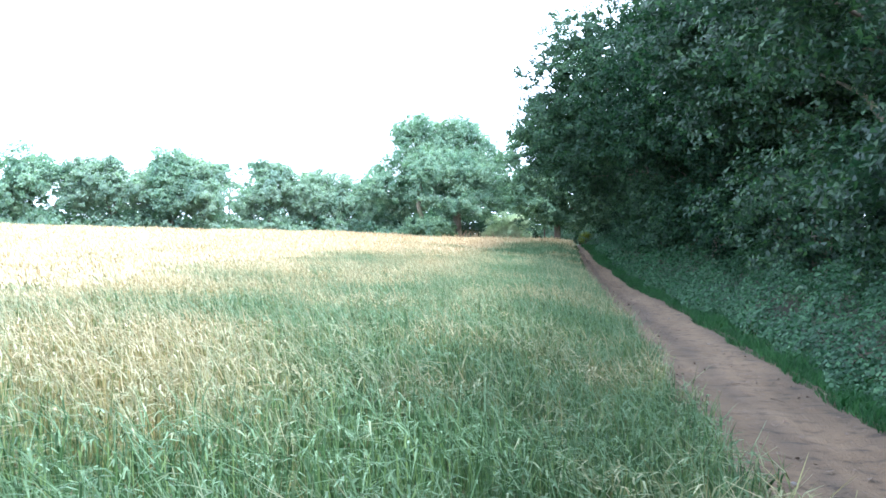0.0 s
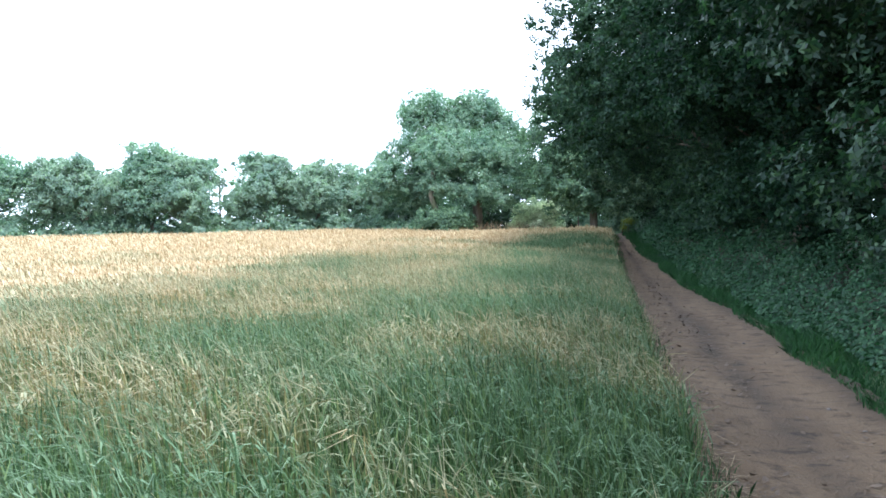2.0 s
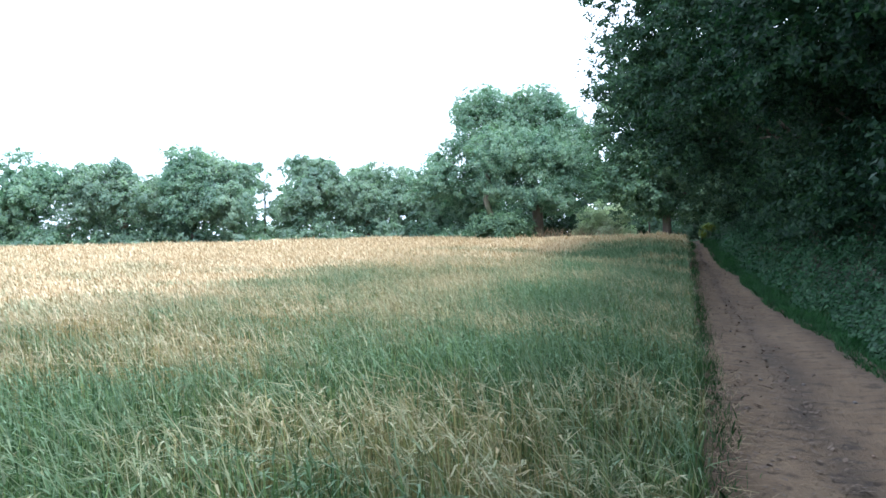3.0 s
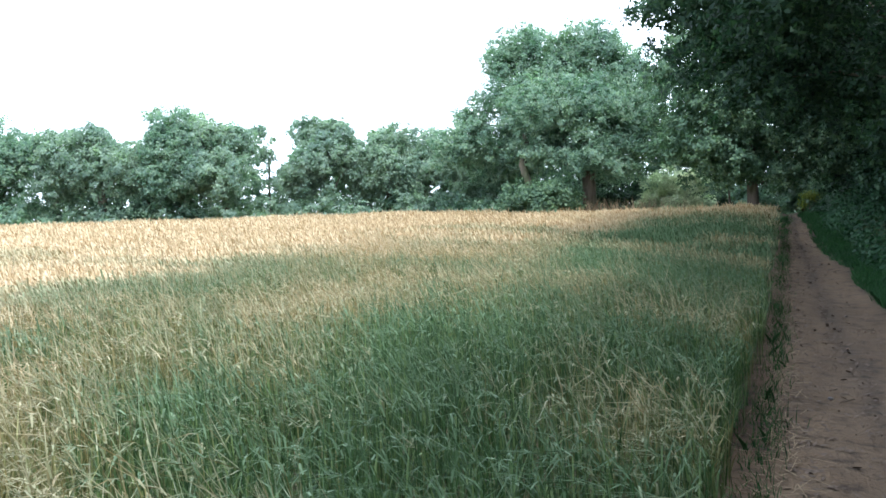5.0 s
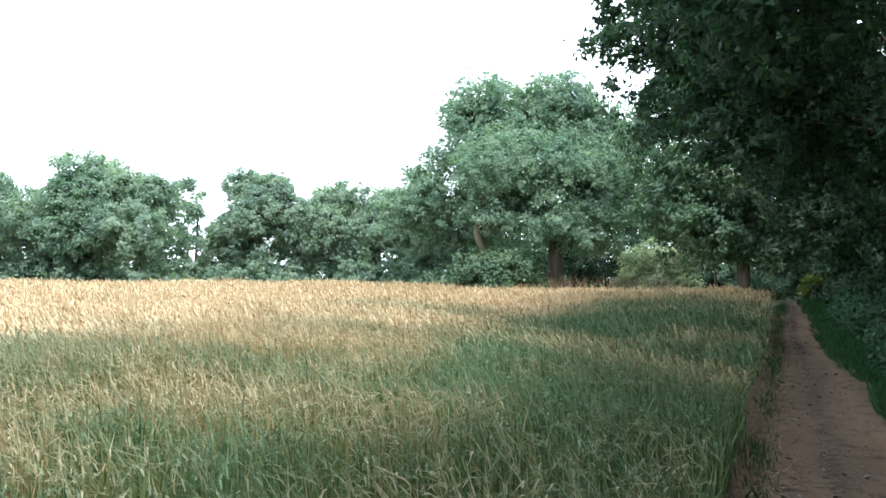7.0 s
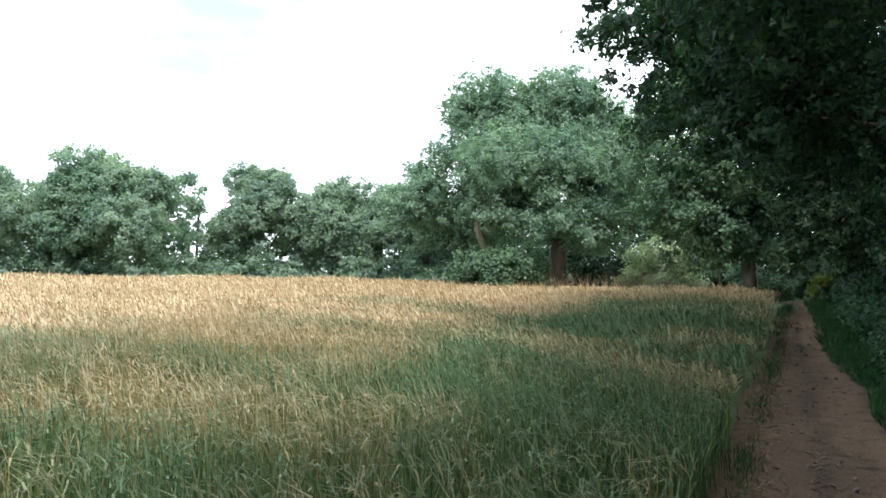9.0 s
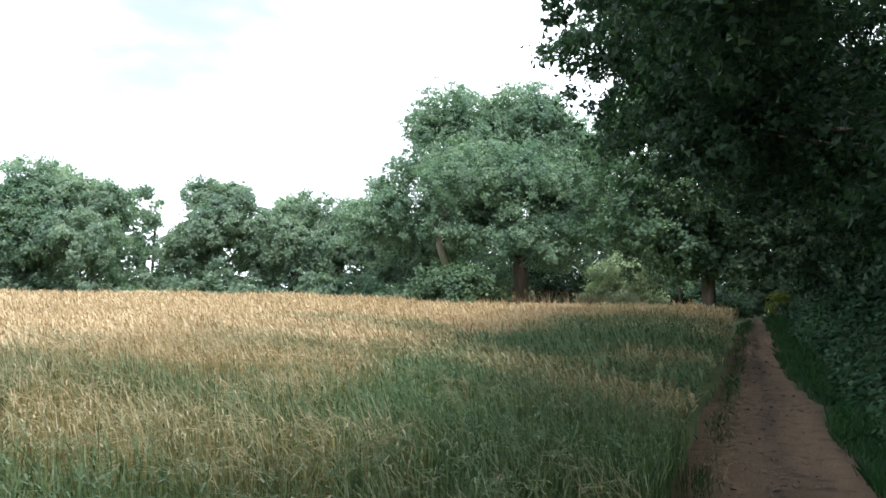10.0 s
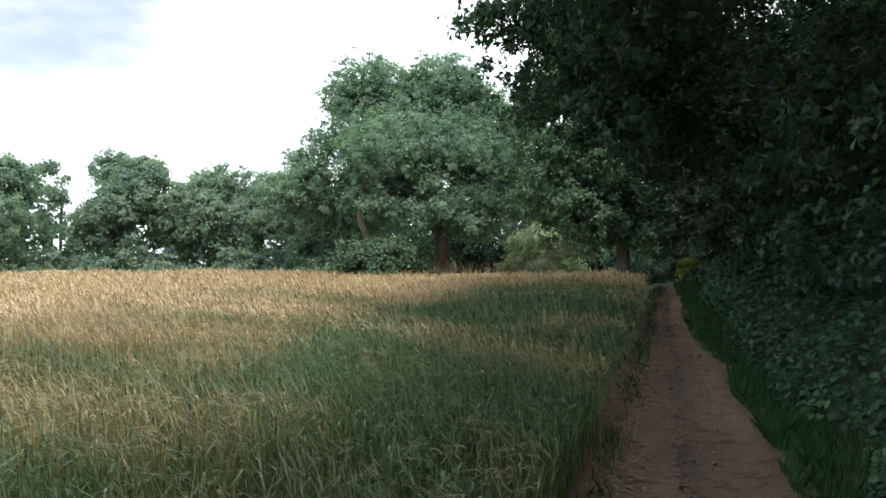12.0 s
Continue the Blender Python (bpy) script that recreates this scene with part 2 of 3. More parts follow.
def lift(x, y):
    """The field lies level along the walk, then rises gently to the trees."""
    d = np.hypot(np.asarray(x, float) * 0.8, np.maximum(0, np.asarray(y, float) - 15.0))
    return smooth(6.0, 24.0, d) * (0.73 + 0.35 * np.exp(-((x - 0.9) / 2.2) ** 2))


PATH_Y = np.array([-6, 9, 14, 20, 24.6, 28.5, 31, 35, 41])
PATH_R = np.array([1.55, 1.64, 1.7, 1.68, 1.3, 0.97, 0.72, 0.53, 0.42])


def path_left(y):
    return 0.03 + 0.02 * np.sin(np.asarray(y) * 0.9) + 0.02 * np.sin(np.asarray(y) * 2.7 + 1)


def path_right(y):
    y = np.asarray(y, float)
    return np.interp(y, PATH_Y, PATH_R) + 0.025 * np.sin(y * 0.7 + 2) + 0.025 * np.sin(y * 2.1)


FIELD_X = np.array([-40, -30, -24, -20, -17, -15, -12.5, -8, -4, -1, 0.6])
FIELD_Y = np.array([12, 24, 28.5, 31, 32.8, 34.5, 37.2, 36.6, 36.2, 35.5, 34.5])


def link(name, mesh, mat, parent=None, label="", smooth_faces=False):
    ob = new(name, mesh)
    if mat:
        mesh.materials.append(mat)
    if smooth_faces:
        mesh.polygons.foreach_set("use_smooth", np.ones(len(mesh.polygons), bool))
    if parent:
        ob.parent = parent
    return tagged(ob, label) if label else ob


def mesh_of(name, verts, sides):
    """A mesh of separate faces with the same number of sides, from an array of corners (n * sides, 3)."""
    me = bpy.data.meshes.new(name)
    nv = len(verts)
    me.vertices.add(nv)
    me.vertices.foreach_set("co", np.ascontiguousarray(verts, np.float32).ravel())
    me.loops.add(nv)
    me.loops.foreach_set("vertex_index", np.arange(nv, dtype=np.int32))
    me.polygons.add(nv // sides)
    me.polygons.foreach_set("loop_start", np.arange(0, nv, sides, dtype=np.int32))
    me.update(calc_edges=True)
    return me


def indexed_mesh(name, verts, faces):
    """A mesh from arrays of vertices and of quads."""
    me = bpy.data.meshes.new(name)
    me.vertices.add(len(verts))
    me.vertices.foreach_set("co", np.ascontiguousarray(verts, np.float32).ravel())
    me.loops.add(faces.size)
    me.loops.foreach_set("vertex_index", np.ascontiguousarray(faces, np.int32).ravel())
    me.polygons.add(len(faces))
    me.polygons.foreach_set("loop_start", np.arange(0, faces.size, faces.shape[1], dtype=np.int32))
    me.update(calc_edges=True)
    return me


def grid_mesh(name, xs, ys, height):
    """A sheet over the grid xs, ys with z = height(x, y)."""
    gx, gy = np.meshgrid(xs, ys)
    v = np.stack([gx, gy, height(gx, gy)], -1).reshape(-1, 3)
    w, h = len(xs), len(ys)
    i = (np.arange(h - 1)[:, None] * w + np.arange(w - 1)[None, :]).ravel()
    return indexed_mesh(name, v, np.stack([i, i + 1, i + w + 1, i + w], 1))


def part(name, bm, mat, parent=None, label=""):
    me = bpy.data.meshes.new(name)
    bm.to_mesh(me)
    bm.free()
    return link(name, me, mat, parent, label, True)


# ground: one sheet to the horizon, finer near the walk
gx = np.concatenate([-np.geomspace(3000, 42, 14), np.arange(-40, 30, 0.5), np.geomspace(31, 3000, 14)])
gy = np.concatenate([-np.geomspace(3000, 12, 14), np.arange(-10, 60, 0.5), np.geomspace(62, 3000, 14)])


def ground_z(x, y):
    bank = smooth(2.1, 5.0, x) * 0.35
    return lift(x, y) + bank - 0.05 * ((x > -0.4) & (x < 2.5)) + 0.015 * wave(x, y, 2.0, 3)


ground = link("ground", grid_mesh("ground", gx, gy, ground_z), TURF, smooth_faces=True)
tagged(ground, "rough grassy earth under field and wood", "ground", kind="structure")


# path: worn hollow with a rut and trodden dents
def path_mesh():
    ys = np.arange(-6, 41, 0.07)
    us = np.linspace(-0.14, 1.05, 40)
    u, y = np.meshgrid(us, ys)
    a, b = path_left(y), path_right(y)
    x = a + (b - a) * u
    z = lift(x, y) + 0.012 - 0.028 * np.sin(np.clip(u, 0, 1) * np.pi) - 0.012 * np.exp(-((u - 0.38) / 0.09) ** 2) - 0.012 * np.exp(-((u - 0.7) / 0.1) ** 2)
    z += 0.012 * wave(x, y, 7.0, 1) + 0.004 * wave(x, y, 17.0, 5) + 0.012 * (np.abs(u - 0.5) > 0.5) * (1 + wave(x, y, 14, 2))
    z += 0.02
    v = np.stack([x, y, z], -1).reshape(-1, 3)
    w, h = len(us), len(ys)
    i = (np.arange(h - 1)[:, None] * w + np.arange(w - 1)[None, :]).ravel()
    me = indexed_mesh("path", v, np.stack([i, i + 1, i + w + 1, i + w], 1))
    c = 0.47 + 0.05 * wave(x * 0, y, 1.3, 41)
    damp = np.exp(-((u - c) / 0.085) ** 2) * (0.75 + 0.5 * wave(x, y, 2.5, 42)) + smooth(0.8, 1.02, u) * 0.9
    at = me.attributes.new("damp", "FLOAT", "POINT")
    at.data.foreach_set("value", np.clip(damp, 0, 1).ravel().astype(np.float32))
    return me


path = link("path", path_mesh(), DIRT, smooth_faces=True)
tagged(path, "narrow trodden sandy earth footpath beside the barley field", "path", kind="structure")


# ---------------------------------------------------------------- barley
def in_field(x, y):
    return (x < path_left(y) - 0.1 + 0.06 * wave(x, y, 5.0, 4)) & (y < np.interp(x, FIELD_X, FIELD_Y) + 0.25 * wave(x, y, 1.5, 9))


def crop_height(x, y):
    edge = smooth(0.0, 1.2, path_left(y) - x)
    far = np.exp(-((x - 0.5) / 2.5) ** 2) * smooth(22, 34, y)
    return (0.74 + 0.05 * wave(x, y, 0.9, 6) + 0.035 * wave(x, y, 3.1, 8)) * (0.8 + 0.2 * edge) * (1 - 0.08 * far) * (1 - 0.2 * np.exp(-((x + 0.8) / 0.55) ** 2) * (1 - smooth(7, 10, y)))


def strips(p, side, half, tone):
    """Ribbons: p (n, k, 3) centre lines, side (n, 3), half (n, k) half widths -> quads (n*(k-1)*4, 3) and their tones."""
    a, b = p - side[:, None] * half[..., None], p + side[:, None] * half[..., None]
    q = np.stack([a[:, :-1], b[:, :-1], b[:, 1:], a[:, 1:]], 2)
    t = np.stack([tone[:, :-1], tone[:, :-1], tone[:, 1:], tone[:, 1:]], 2)
    return q.reshape(-1, 3), t.reshape(-1)


def stalks(x, y, detail, widen):
    """Barley stalks at x, y: stem, blades, nodding ear, awns."""
    n = len(x)
    z0 = lift(x, y)
    h = crop_height(x, y) * rng.normal(1.0, (0.05, 0.07, 0.09)[detail], n).clip(0.65, 1.15)
    az = rng.uniform(0, 2 * np.pi, n)
    lean = np.stack([np.cos(az) * 0.1 - 0.05, np.sin(az) * 0.1 + 0.03, np.zeros(n)], 1) * h[:, None]
    base = np.stack([x, y, z0 - 0.02], 1)
    up = np.array([0, 0, 1.0])
    across = np.stack([np.cos(az + 1.3), np.sin(az + 1.3), np.zeros(n)], 1)
    outv, outt = [], []
    fr = np.array([0.15, 0.92])
    k = len(fr)
    stem = base[:, None] + up * (h[:, None] * fr)[..., None] + lean[:, None] * (fr ** 2)[None, :, None]
    # stalk tone: ripeness, with far sunlight past y 30 put into the colour
    ripe_and_lit = rng.normal(-0.02, 0.1, n) + 0.5 * smooth(30.2, 31.4, y + 0.4 * wave(x, y, 1.5, 61))
    # near left crop greened to darken it
    ripe_and_lit -= 0.05 * (1 - smooth(9, 14, y)) * smooth(-9.0, -6.0, x)
    # strawier here so that shaded far crop looks sunlit
    ripe_and_lit += 0.38 * smooth(-2.6, -3.8, x) * smooth(22.5, 27, y)
    # a gold patch of riper barley, then the trees' shadow stripe painted greener
    ripe_and_lit += 0.5 * np.exp(-((x + 0.85) / 0.6) ** 2 - ((y - 27.2) / 0.7) ** 2) - 0.3 * np.exp(-((y - 29.4) / 0.9) ** 2) * smooth(-4.0, -2.0, x)
    hw = np.full((n, k), 0.0026) * widen
    v, t = strips(stem, across, hw, ripe_and_lit[:, None] + np.linspace(0.0, 0.12, k)[None])
    if detail:
        outv.append(v), outt.append(t)
    # ear, mostly upright, some bent over
    top = stem[:, -1]
    ea = rng.uniform(0, 2 * np.pi, n) * 0.5 + 2.4
    ed = np.stack([np.cos(ea), np.sin(ea), np.where(rng.uniform(0, 1, n) < (0.5 if detail else 0.8), rng.uniform(-0.4, 0.5, n), rng.uniform(0.6, 2.4, n))], 1)
    ed /= np.linalg.norm(ed, axis=1)[:, None]
    el = rng.uniform(0.055, 0.085, n)
    kink = top + ed * (el * 0.5)[:, None] + up * 0.012
    tip = top + ed * el[:, None] + up * (-0.008)
    ear = np.stack([top, kink, tip], 1) if detail else np.stack([top - up * 0.05 - lean * 0.2, tip + ed * 0.015], 1)
    es = np.cross(ed, up)
    es /= np.linalg.norm(es, axis=1)[:, None] + 1e-6
    ew = np.array([0.003, 0.0055, 0.002] if detail else [0.005, 0.009])[None] * np.sqrt(widen) * np.ones((n, 1))
    v, t = strips(ear, es, ew, ripe_and_lit[:, None] + np.array([0.14, 0.2, 0.24] if detail else [0.12, 0.24])[None])
    outv.append(v), outt.append(t)
    if detail:
        for j in range(2):
            ad = ed + rng.normal(0, 0.17, (n, 3))
            a = np.stack([kink, kink + ad * 0.07, kink + ad * 0.15 - up * 0.02], 1)[:, ::2]
            v, t = strips(a, es if j % 2 else np.cross(es, ed), np.array([0.002, 0.0005])[None] * np.sqrt(widen) * np.ones((n, 1)), ripe_and_lit[:, None] + 0.24 * np.ones((1, 2)))
            outv.append(v), outt.append(t)
    # blades
    for j in range(detail):
        ba = rng.uniform(0, 2 * np.pi, n)
        bd = np.stack([np.cos(ba), np.sin(ba), np.zeros(n)], 1)
        f0 = rng.uniform(0.3, 0.75, n)
        root = base + up * (h * f0)[:, None] + lean * (f0 ** 2)[:, None]
        bl = rng.uniform(0.12, 0.24, n)[:, None]
        pts = [root, root + bd * bl * 0.22 + up * bl * 0.6, root + bd * bl * 0.5 + up * bl * rng.uniform(0.5, 1.25, n)[:, None]]
        blade = np.stack(pts, 1)
        bs = np.cross(bd, up)
        v, t = strips(blade, bs, np.array([0.0024, 0.0042, 0.0005])[None] * widen * np.ones((n, 1)), ripe_and_lit[:, None] + np.array([-0.08, 0.0, 0.1])[None])
        outv.append(v), outt.append(t)
    ears = np.concatenate([np.full(len(t), 1.0 if 0 < i < (4 if detail else 2) or not detail else 0.0) for i, t in enumerate(outt)])
    return np.concatenate(outv), np.concatenate(outt), ears


def sow(x0, x1, y0, y1, per_m2, keep=None):
    n = int((x1 - x0) * (y1 - y0) * per_m2)
    x, y = rng.uniform(x0, x1, n), rng.uniform(y0, y1, n)
    ok = in_field(x, y)
    if keep is not None:
        ok &= keep(x, y)
    # sown thinner in patches
    ok &= rng.uniform(0, 1, n) < 0.82 + 0.25 * wave(x, y, 2.3, 11)
    return x[ok], y[ok]


def barley(name, plots, detail, widen):
    vs, ts, es = [], [], []
    for p in plots:
        v, t, e = stalks(*sow(*p), detail, widen)
        vs.append(v), ts.append(t), es.append(e)
    me = mesh_of(name, np.concatenate(vs), 4)
    at = me.attributes.new("ripe_and_lit", "FLOAT", "POINT")
    at.data.foreach_set("value", np.concatenate(ts).astype(np.float32))
    at = me.attributes.new("ear", "FLOAT", "POINT")
    at.data.foreach_set("value", np.concatenate(es).astype(np.float32))
    return tagged(link(name, me, BARLEY), "standing barley ripening from green to gold", "barley", kind="stuff")


barley("barley_near_path", [(-3.4, 0.4, 1.4, 25.0, 420)], 2, 0.95)
barley("barley_midfield", [(-7.5, -3.4, 2.0, 27.0, 300)], 1, 1.15)


def open_to_path(x, y):
    """The part of the far field that lies open before the walk; the rest is sown thinner."""
    return y > (-x - 1.1) / 0.8 - 1.5


barley("barley_far_field", [(-32.0, -7.5, 4.0, 38.0, 760, open_to_path), (-7.5, -3.4, 27.0, 38.0, 760), (-3.4, 0.9, 25.0, 36.5, 760)], 0, 1.2)
barley("barley_behind_start", [(-32.0, -7.5, -9.0, 1.4, 90), (-7.5, 0.0, -9.0, 1.4, 420), (-7.5, -3.4, 1.4, 2.0, 200), (-32.0, -7.5, 1.4, 38.0, 90, lambda x, y: ~open_to_path(x, y))], 0, 2.2)


def lower_leaves():
    """Dense lower leaves of the crop, between the stalks near the path."""
    n = 30000
    x, y = rng.uniform(-7.5, 0.3, n), rng.uniform(1.4, 34, n)
    ok = in_field(x + 0.1, y)
    x, y = x[ok], y[ok]
    n = len(x)
    c = np.stack([x, y, lift(x, y) + crop_height(x, y) * rng.uniform(0.25, 0.5, n)], 1)
    a = rng.uniform(0, np.pi, n)
    d = np.stack([np.cos(a), np.sin(a), rng.uniform(-0.6, 0.6, n)], 1) * 0.11
    e = np.stack([-np.sin(a), np.cos(a), rng.uniform(-0.3, 0.3, n)], 1) * 0.02
    me = mesh_of("barley_lower_leaves", np.stack([c - d, c - e, c + d, c + e], 1).reshape(-1, 3), 4)
    at = me.attributes.new("ripe_and_lit", "FLOAT", "POINT")
    at.data.foreach_set("value", np.full(n * 4, -0.35, np.float32))
    return me


low = link("barley_lower_leaves", lower_leaves(), BARLEY)
tagged(low, "dense green lower leaves of the barley", "barley", kind="stuff")

soil = link("field_soil", grid_mesh("field_soil", np.arange(-36, -0.05, 0.6), np.arange(-10, 38.5, 0.6), lambda x, y: lift(x, y) + 0.035 + 0.02 * wave(x, y, 3.0, 12)), SOIL, smooth_faces=True)
tagged(soil, "brown soil under the standing barley", "soil", kind="structure")


def headland_mesh():
    """The dry grass headland: a low bank that follows the field's far edge."""
    xs, us = np.arange(-38, -0.6, 0.3), np.linspace(0, 1, 9)
    x, u = np.meshgrid(xs, us)
    y = np.interp(x, FIELD_X, FIELD_Y) + 0.35 + 2.6 * u
    z = lift(x, y) + (0.72 - 0.12 * smooth(-11.0, -8.0, x) - 0.5 * smooth(-4.0, -1.0, x)) * smooth(0.0, 0.35, u) * (1 - 0.5 * smooth(0.8, 1.0, u)) + 0.03 + 0.025 * wave(x, y, 2.0, 51)
    w, h = len(xs), len(us)
    i = (np.arange(h - 1)[:, None] * w + np.arange(w - 1)[None, :]).ravel()
    return indexed_mesh("headland", np.stack([x, y, z], -1).reshape(-1, 3), np.stack([i, i + 1, i + w + 1, i + w], 1))


headland = link("headland", headland_mesh(), HAY, smooth_faces=True)
tagged(headland, "low bank of sun-bleached dry grass behind the barley", "ground", kind="structure")
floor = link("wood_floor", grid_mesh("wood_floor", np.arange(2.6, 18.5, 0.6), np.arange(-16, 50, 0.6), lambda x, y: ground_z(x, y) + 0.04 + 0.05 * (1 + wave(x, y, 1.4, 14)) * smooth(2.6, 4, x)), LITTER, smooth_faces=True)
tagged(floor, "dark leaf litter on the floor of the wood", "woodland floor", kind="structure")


# ---------------------------------------------------------------- trees
def leaves(lobes, n, size, seed, squash=0.95, inner=0.2, ragged=0.3):
    """Leaves in flat sprays, the sprays in boughs on the outside of the lobes (x, y, z, r), some within. One pointed face a leaf."""
    g = np.random.default_rng(seed)
    lo = np.array(lobes, float)
    lo[:, 3] *= 1.06
    w = lo[:, 3] ** 2

    def unit(k):
        d = g.normal(0, 1, (k, 3))
        return d / np.linalg.norm(d, axis=1)[:, None]

    nb = max(10, int(w.sum() * 62))
    pick = g.choice(len(lo), nb, p=w / w.sum())
    d = unit(nb)
    d[:, 2] = d[:, 2] * 0.8 + 0.12
    r = lo[pick, 3]
    deep = np.where(g.uniform(0, 1, nb) < inner, g.uniform(0.15, 0.7, nb), g.uniform(0.72, 0.98, nb))
    bough = lo[pick, :3] + d * (r * deep)[:, None] * np.array([1, 1, squash])
    br = np.minimum(r, 1.2) * g.uniform(0.65, 1.3, nb) * ragged * 1.15
    m = max(30, n // 30)
    ob = g.integers(0, nb, m)
    sd = unit(m)
    sd[:, 2] = np.abs(sd[:, 2]) * 1.3 - 0.5
    spray = bough[ob] + sd * br[ob][:, None] * np.array([1, 1, 1.0])
    sr = g.uniform(0.05, 0.13, m) * (0.5 + size * 4)
    own = g.integers(0, m, n)
    p = spray[own] + g.normal(0, 1, (n, 3)) * np.array([1, 1, 0.75]) * sr[own][:, None]
    nrm = d[ob][own] * 0.35 + sd[own] * 0.45 + np.array([0, 0, 0.35]) + g.normal(0, 0.45, (n, 3))
    nrm /= np.linalg.norm(nrm, axis=1)[:, None]
    t = np.cross(nrm, g.normal(0, 1, (n, 3)))
    t /= np.linalg.norm(t, axis=1)[:, None] + 1e-9
    s = np.cross(nrm, t)
    L = (size * g.uniform(0.6, 1.35, n))[:, None]
    q = np.stack([p - t * L * 0.5 - s * L * 0.28, p + t * L * 0.5 + nrm * L * 0.06, p - t * L * 0.4 + s * L * 0.36], 1)
    return q.reshape(-1, 3)


def tube(bm, pts, radii, sides=9):
    """A tapered limb along pts."""
    rings = []
    for i, p in enumerate(pts):
        a = (pts[min(i + 1, len(pts) - 1)] - pts[max(i - 1, 0)]).normalized()
        u = a.orthogonal().normalized()
        v = a.cross(u)
        rings.append([bm.verts.new(p + (u * math.cos(2 * math.pi * k / sides) + v * math.sin(2 * math.pi * k / sides)) * radii[i]) for k in range(sides)])
    for r0, r1 in zip(rings, rings[1:]):
        for k in range(sides):
            bm.faces.new((r0[k], r0[(k + 1) % sides], r1[(k + 1) % sides], r1[k]))
    bm.faces.new(rings[0][::-1])
    bm.faces.new(rings[-1])


def tree(name, x, y, girth, fork, lobes, n, size, mat, label, category="tree", seed=0, limbs=7, core=0, **kw):
    """A tree: flared trunk, limbs that reach into the lobes of the crown, and leaves."""
    z = float(lift(np.array([x]), np.array([y]))[0]) + float(smooth(2.1, 5.0, x)) * 0.35 - 0.08
    ob = tagged(new(name), label, category)
    ob.location = (x, y, z)
    rd = random.Random(seed)
    o = Vector((x, y, z))
    bm = bmesh.new()
    lean = Vector((rd.uniform(-0.12, 0.12), rd.uniform(-0.12, 0.12), 0))
    pts = [lean * k * fork * 0.4 + Vector((0, 0, fork * k)) for k in (0, 0.06, 0.2, 0.5, 0.8, 1.0)]
    tube(bm, pts, [girth * k for k in (1.6, 1.2, 1.0, 0.9, 0.85, 0.7)], 12)
    part("trunk", bm, BARK, ob)
    for lx, ly, lz, lr in sorted(lobes, key=lambda q: -q[3])[:limbs]:
        end = Vector((lx, ly, lz)) - o
        start = pts[-1] - Vector((0, 0, rd.uniform(0, 0.35) * fork))
        mid = start.lerp(end, 0.5) + Vector((rd.uniform(-0.2, 0.2), rd.uniform(-0.2, 0.2), 0.2)) * lr
        q = start.lerp(end, 0.25) + Vector((rd.uniform(-0.1, 0.1), rd.uniform(-0.1, 0.1), 0.12)) * lr
        bm = bmesh.new()
        g = girth * rd.uniform(0.35, 0.5)
        tube(bm, [start, q, mid, mid.lerp(end, 0.6), end], [g, g * 0.75, g * 0.5, g * 0.3, g * 0.12], 7)
        part("limb", bm, BARK, ob)
    q = leaves(lobes, n, size, seed + 100, **kw)
    if core:  # larger sprays deep in the crown
        q = np.concatenate([q, leaves([(a, b, c, r * 0.55) for a, b, c, r in lobes], core, 0.13, seed + 900, inner=0.6, ragged=0.4)])
    crown = mesh_of("crown", q - np.array([x, y, z]), 3)
    link("crown", crown, mat, ob)
    return ob


# the great oak at the far side of the field
OAK_LOBES = [(-8.1, 38.5, 6.7, 0.95), (-8.6, 38.0, 6.2, 0.6), (-6.0, 38.8, 6.5, 1.0), (-5.0, 39.5, 6.0, 0.95), (-6.8, 38.2, 5.6, 0.85),
             (-8.7, 37.8, 5.0, 0.78), (-9.7, 37.5, 4.2, 0.66), (-10.2, 37.5, 3.4, 0.82), (-9.0, 37.5, 3.6, 0.95), (-6.9, 37.2, 4.4, 1.2),
             (-5.7, 37.5, 4.5, 1.15), (-4.7, 38.8, 4.3, 1.08), (-7.2, 37.2, 3.1, 0.75), (-5.8, 37.2, 3.0, 0.9), (-4.8, 38.0, 2.9, 0.9),
             (-4.1, 39.0, 3.7, 0.92), (-4.4, 39.5, 5.1, 0.85), (-7.5, 38.8, 4.6, 1.1), (-7.1, 38.6, 6.2, 0.95), (-8.0, 38.2, 5.5, 0.8), (-5.5, 38.4, 5.4, 0.9), (-8.2, 38.4, 3.0, 0.8), (-8.1, 38.8, 3.9, 0.8), (-9.2, 38.6, 2.6, 0.7)]
oak = tree("oak_tree", -5.7, 38.2, 0.24, 2.6, OAK_LOBES, 250000, 0.078, OAK, "great broad oak in full green leaf at the field's far edge", seed=1, limbs=12, core=8000, ragged=0.35, inner=0.14)
bm = bmesh.new()
tube(bm, [Vector((-1.3, -1.1, 0.0)), Vector((-1.5, -1.4, 1.2)), Vector((-1.75, -1.6, 2.2)), Vector((-1.7, -1.3, 3.2)), Vector((-1.5, -0.6, 4.4))], [0.16, 0.13, 0.12, 0.11, 0.06], 10)
part("trunk", bm, BARK, oak, "second leaning brown trunk")
tree("shrub", -6.9, 36.6, 0.06, 0.5, [(-7.4, 36.5, 1.75, 0.62), (-6.6, 36.5, 1.7, 0.58), (-6.1, 36.8, 1.7, 0.5), (-7.9, 36.7, 1.45, 0.4), (-7.0, 36.6, 1.3, 0.6)],
     24000, 0.085, SHADED_LIME, "dense dark green shrub under the great oak", "shrub", seed=2, limbs=4)
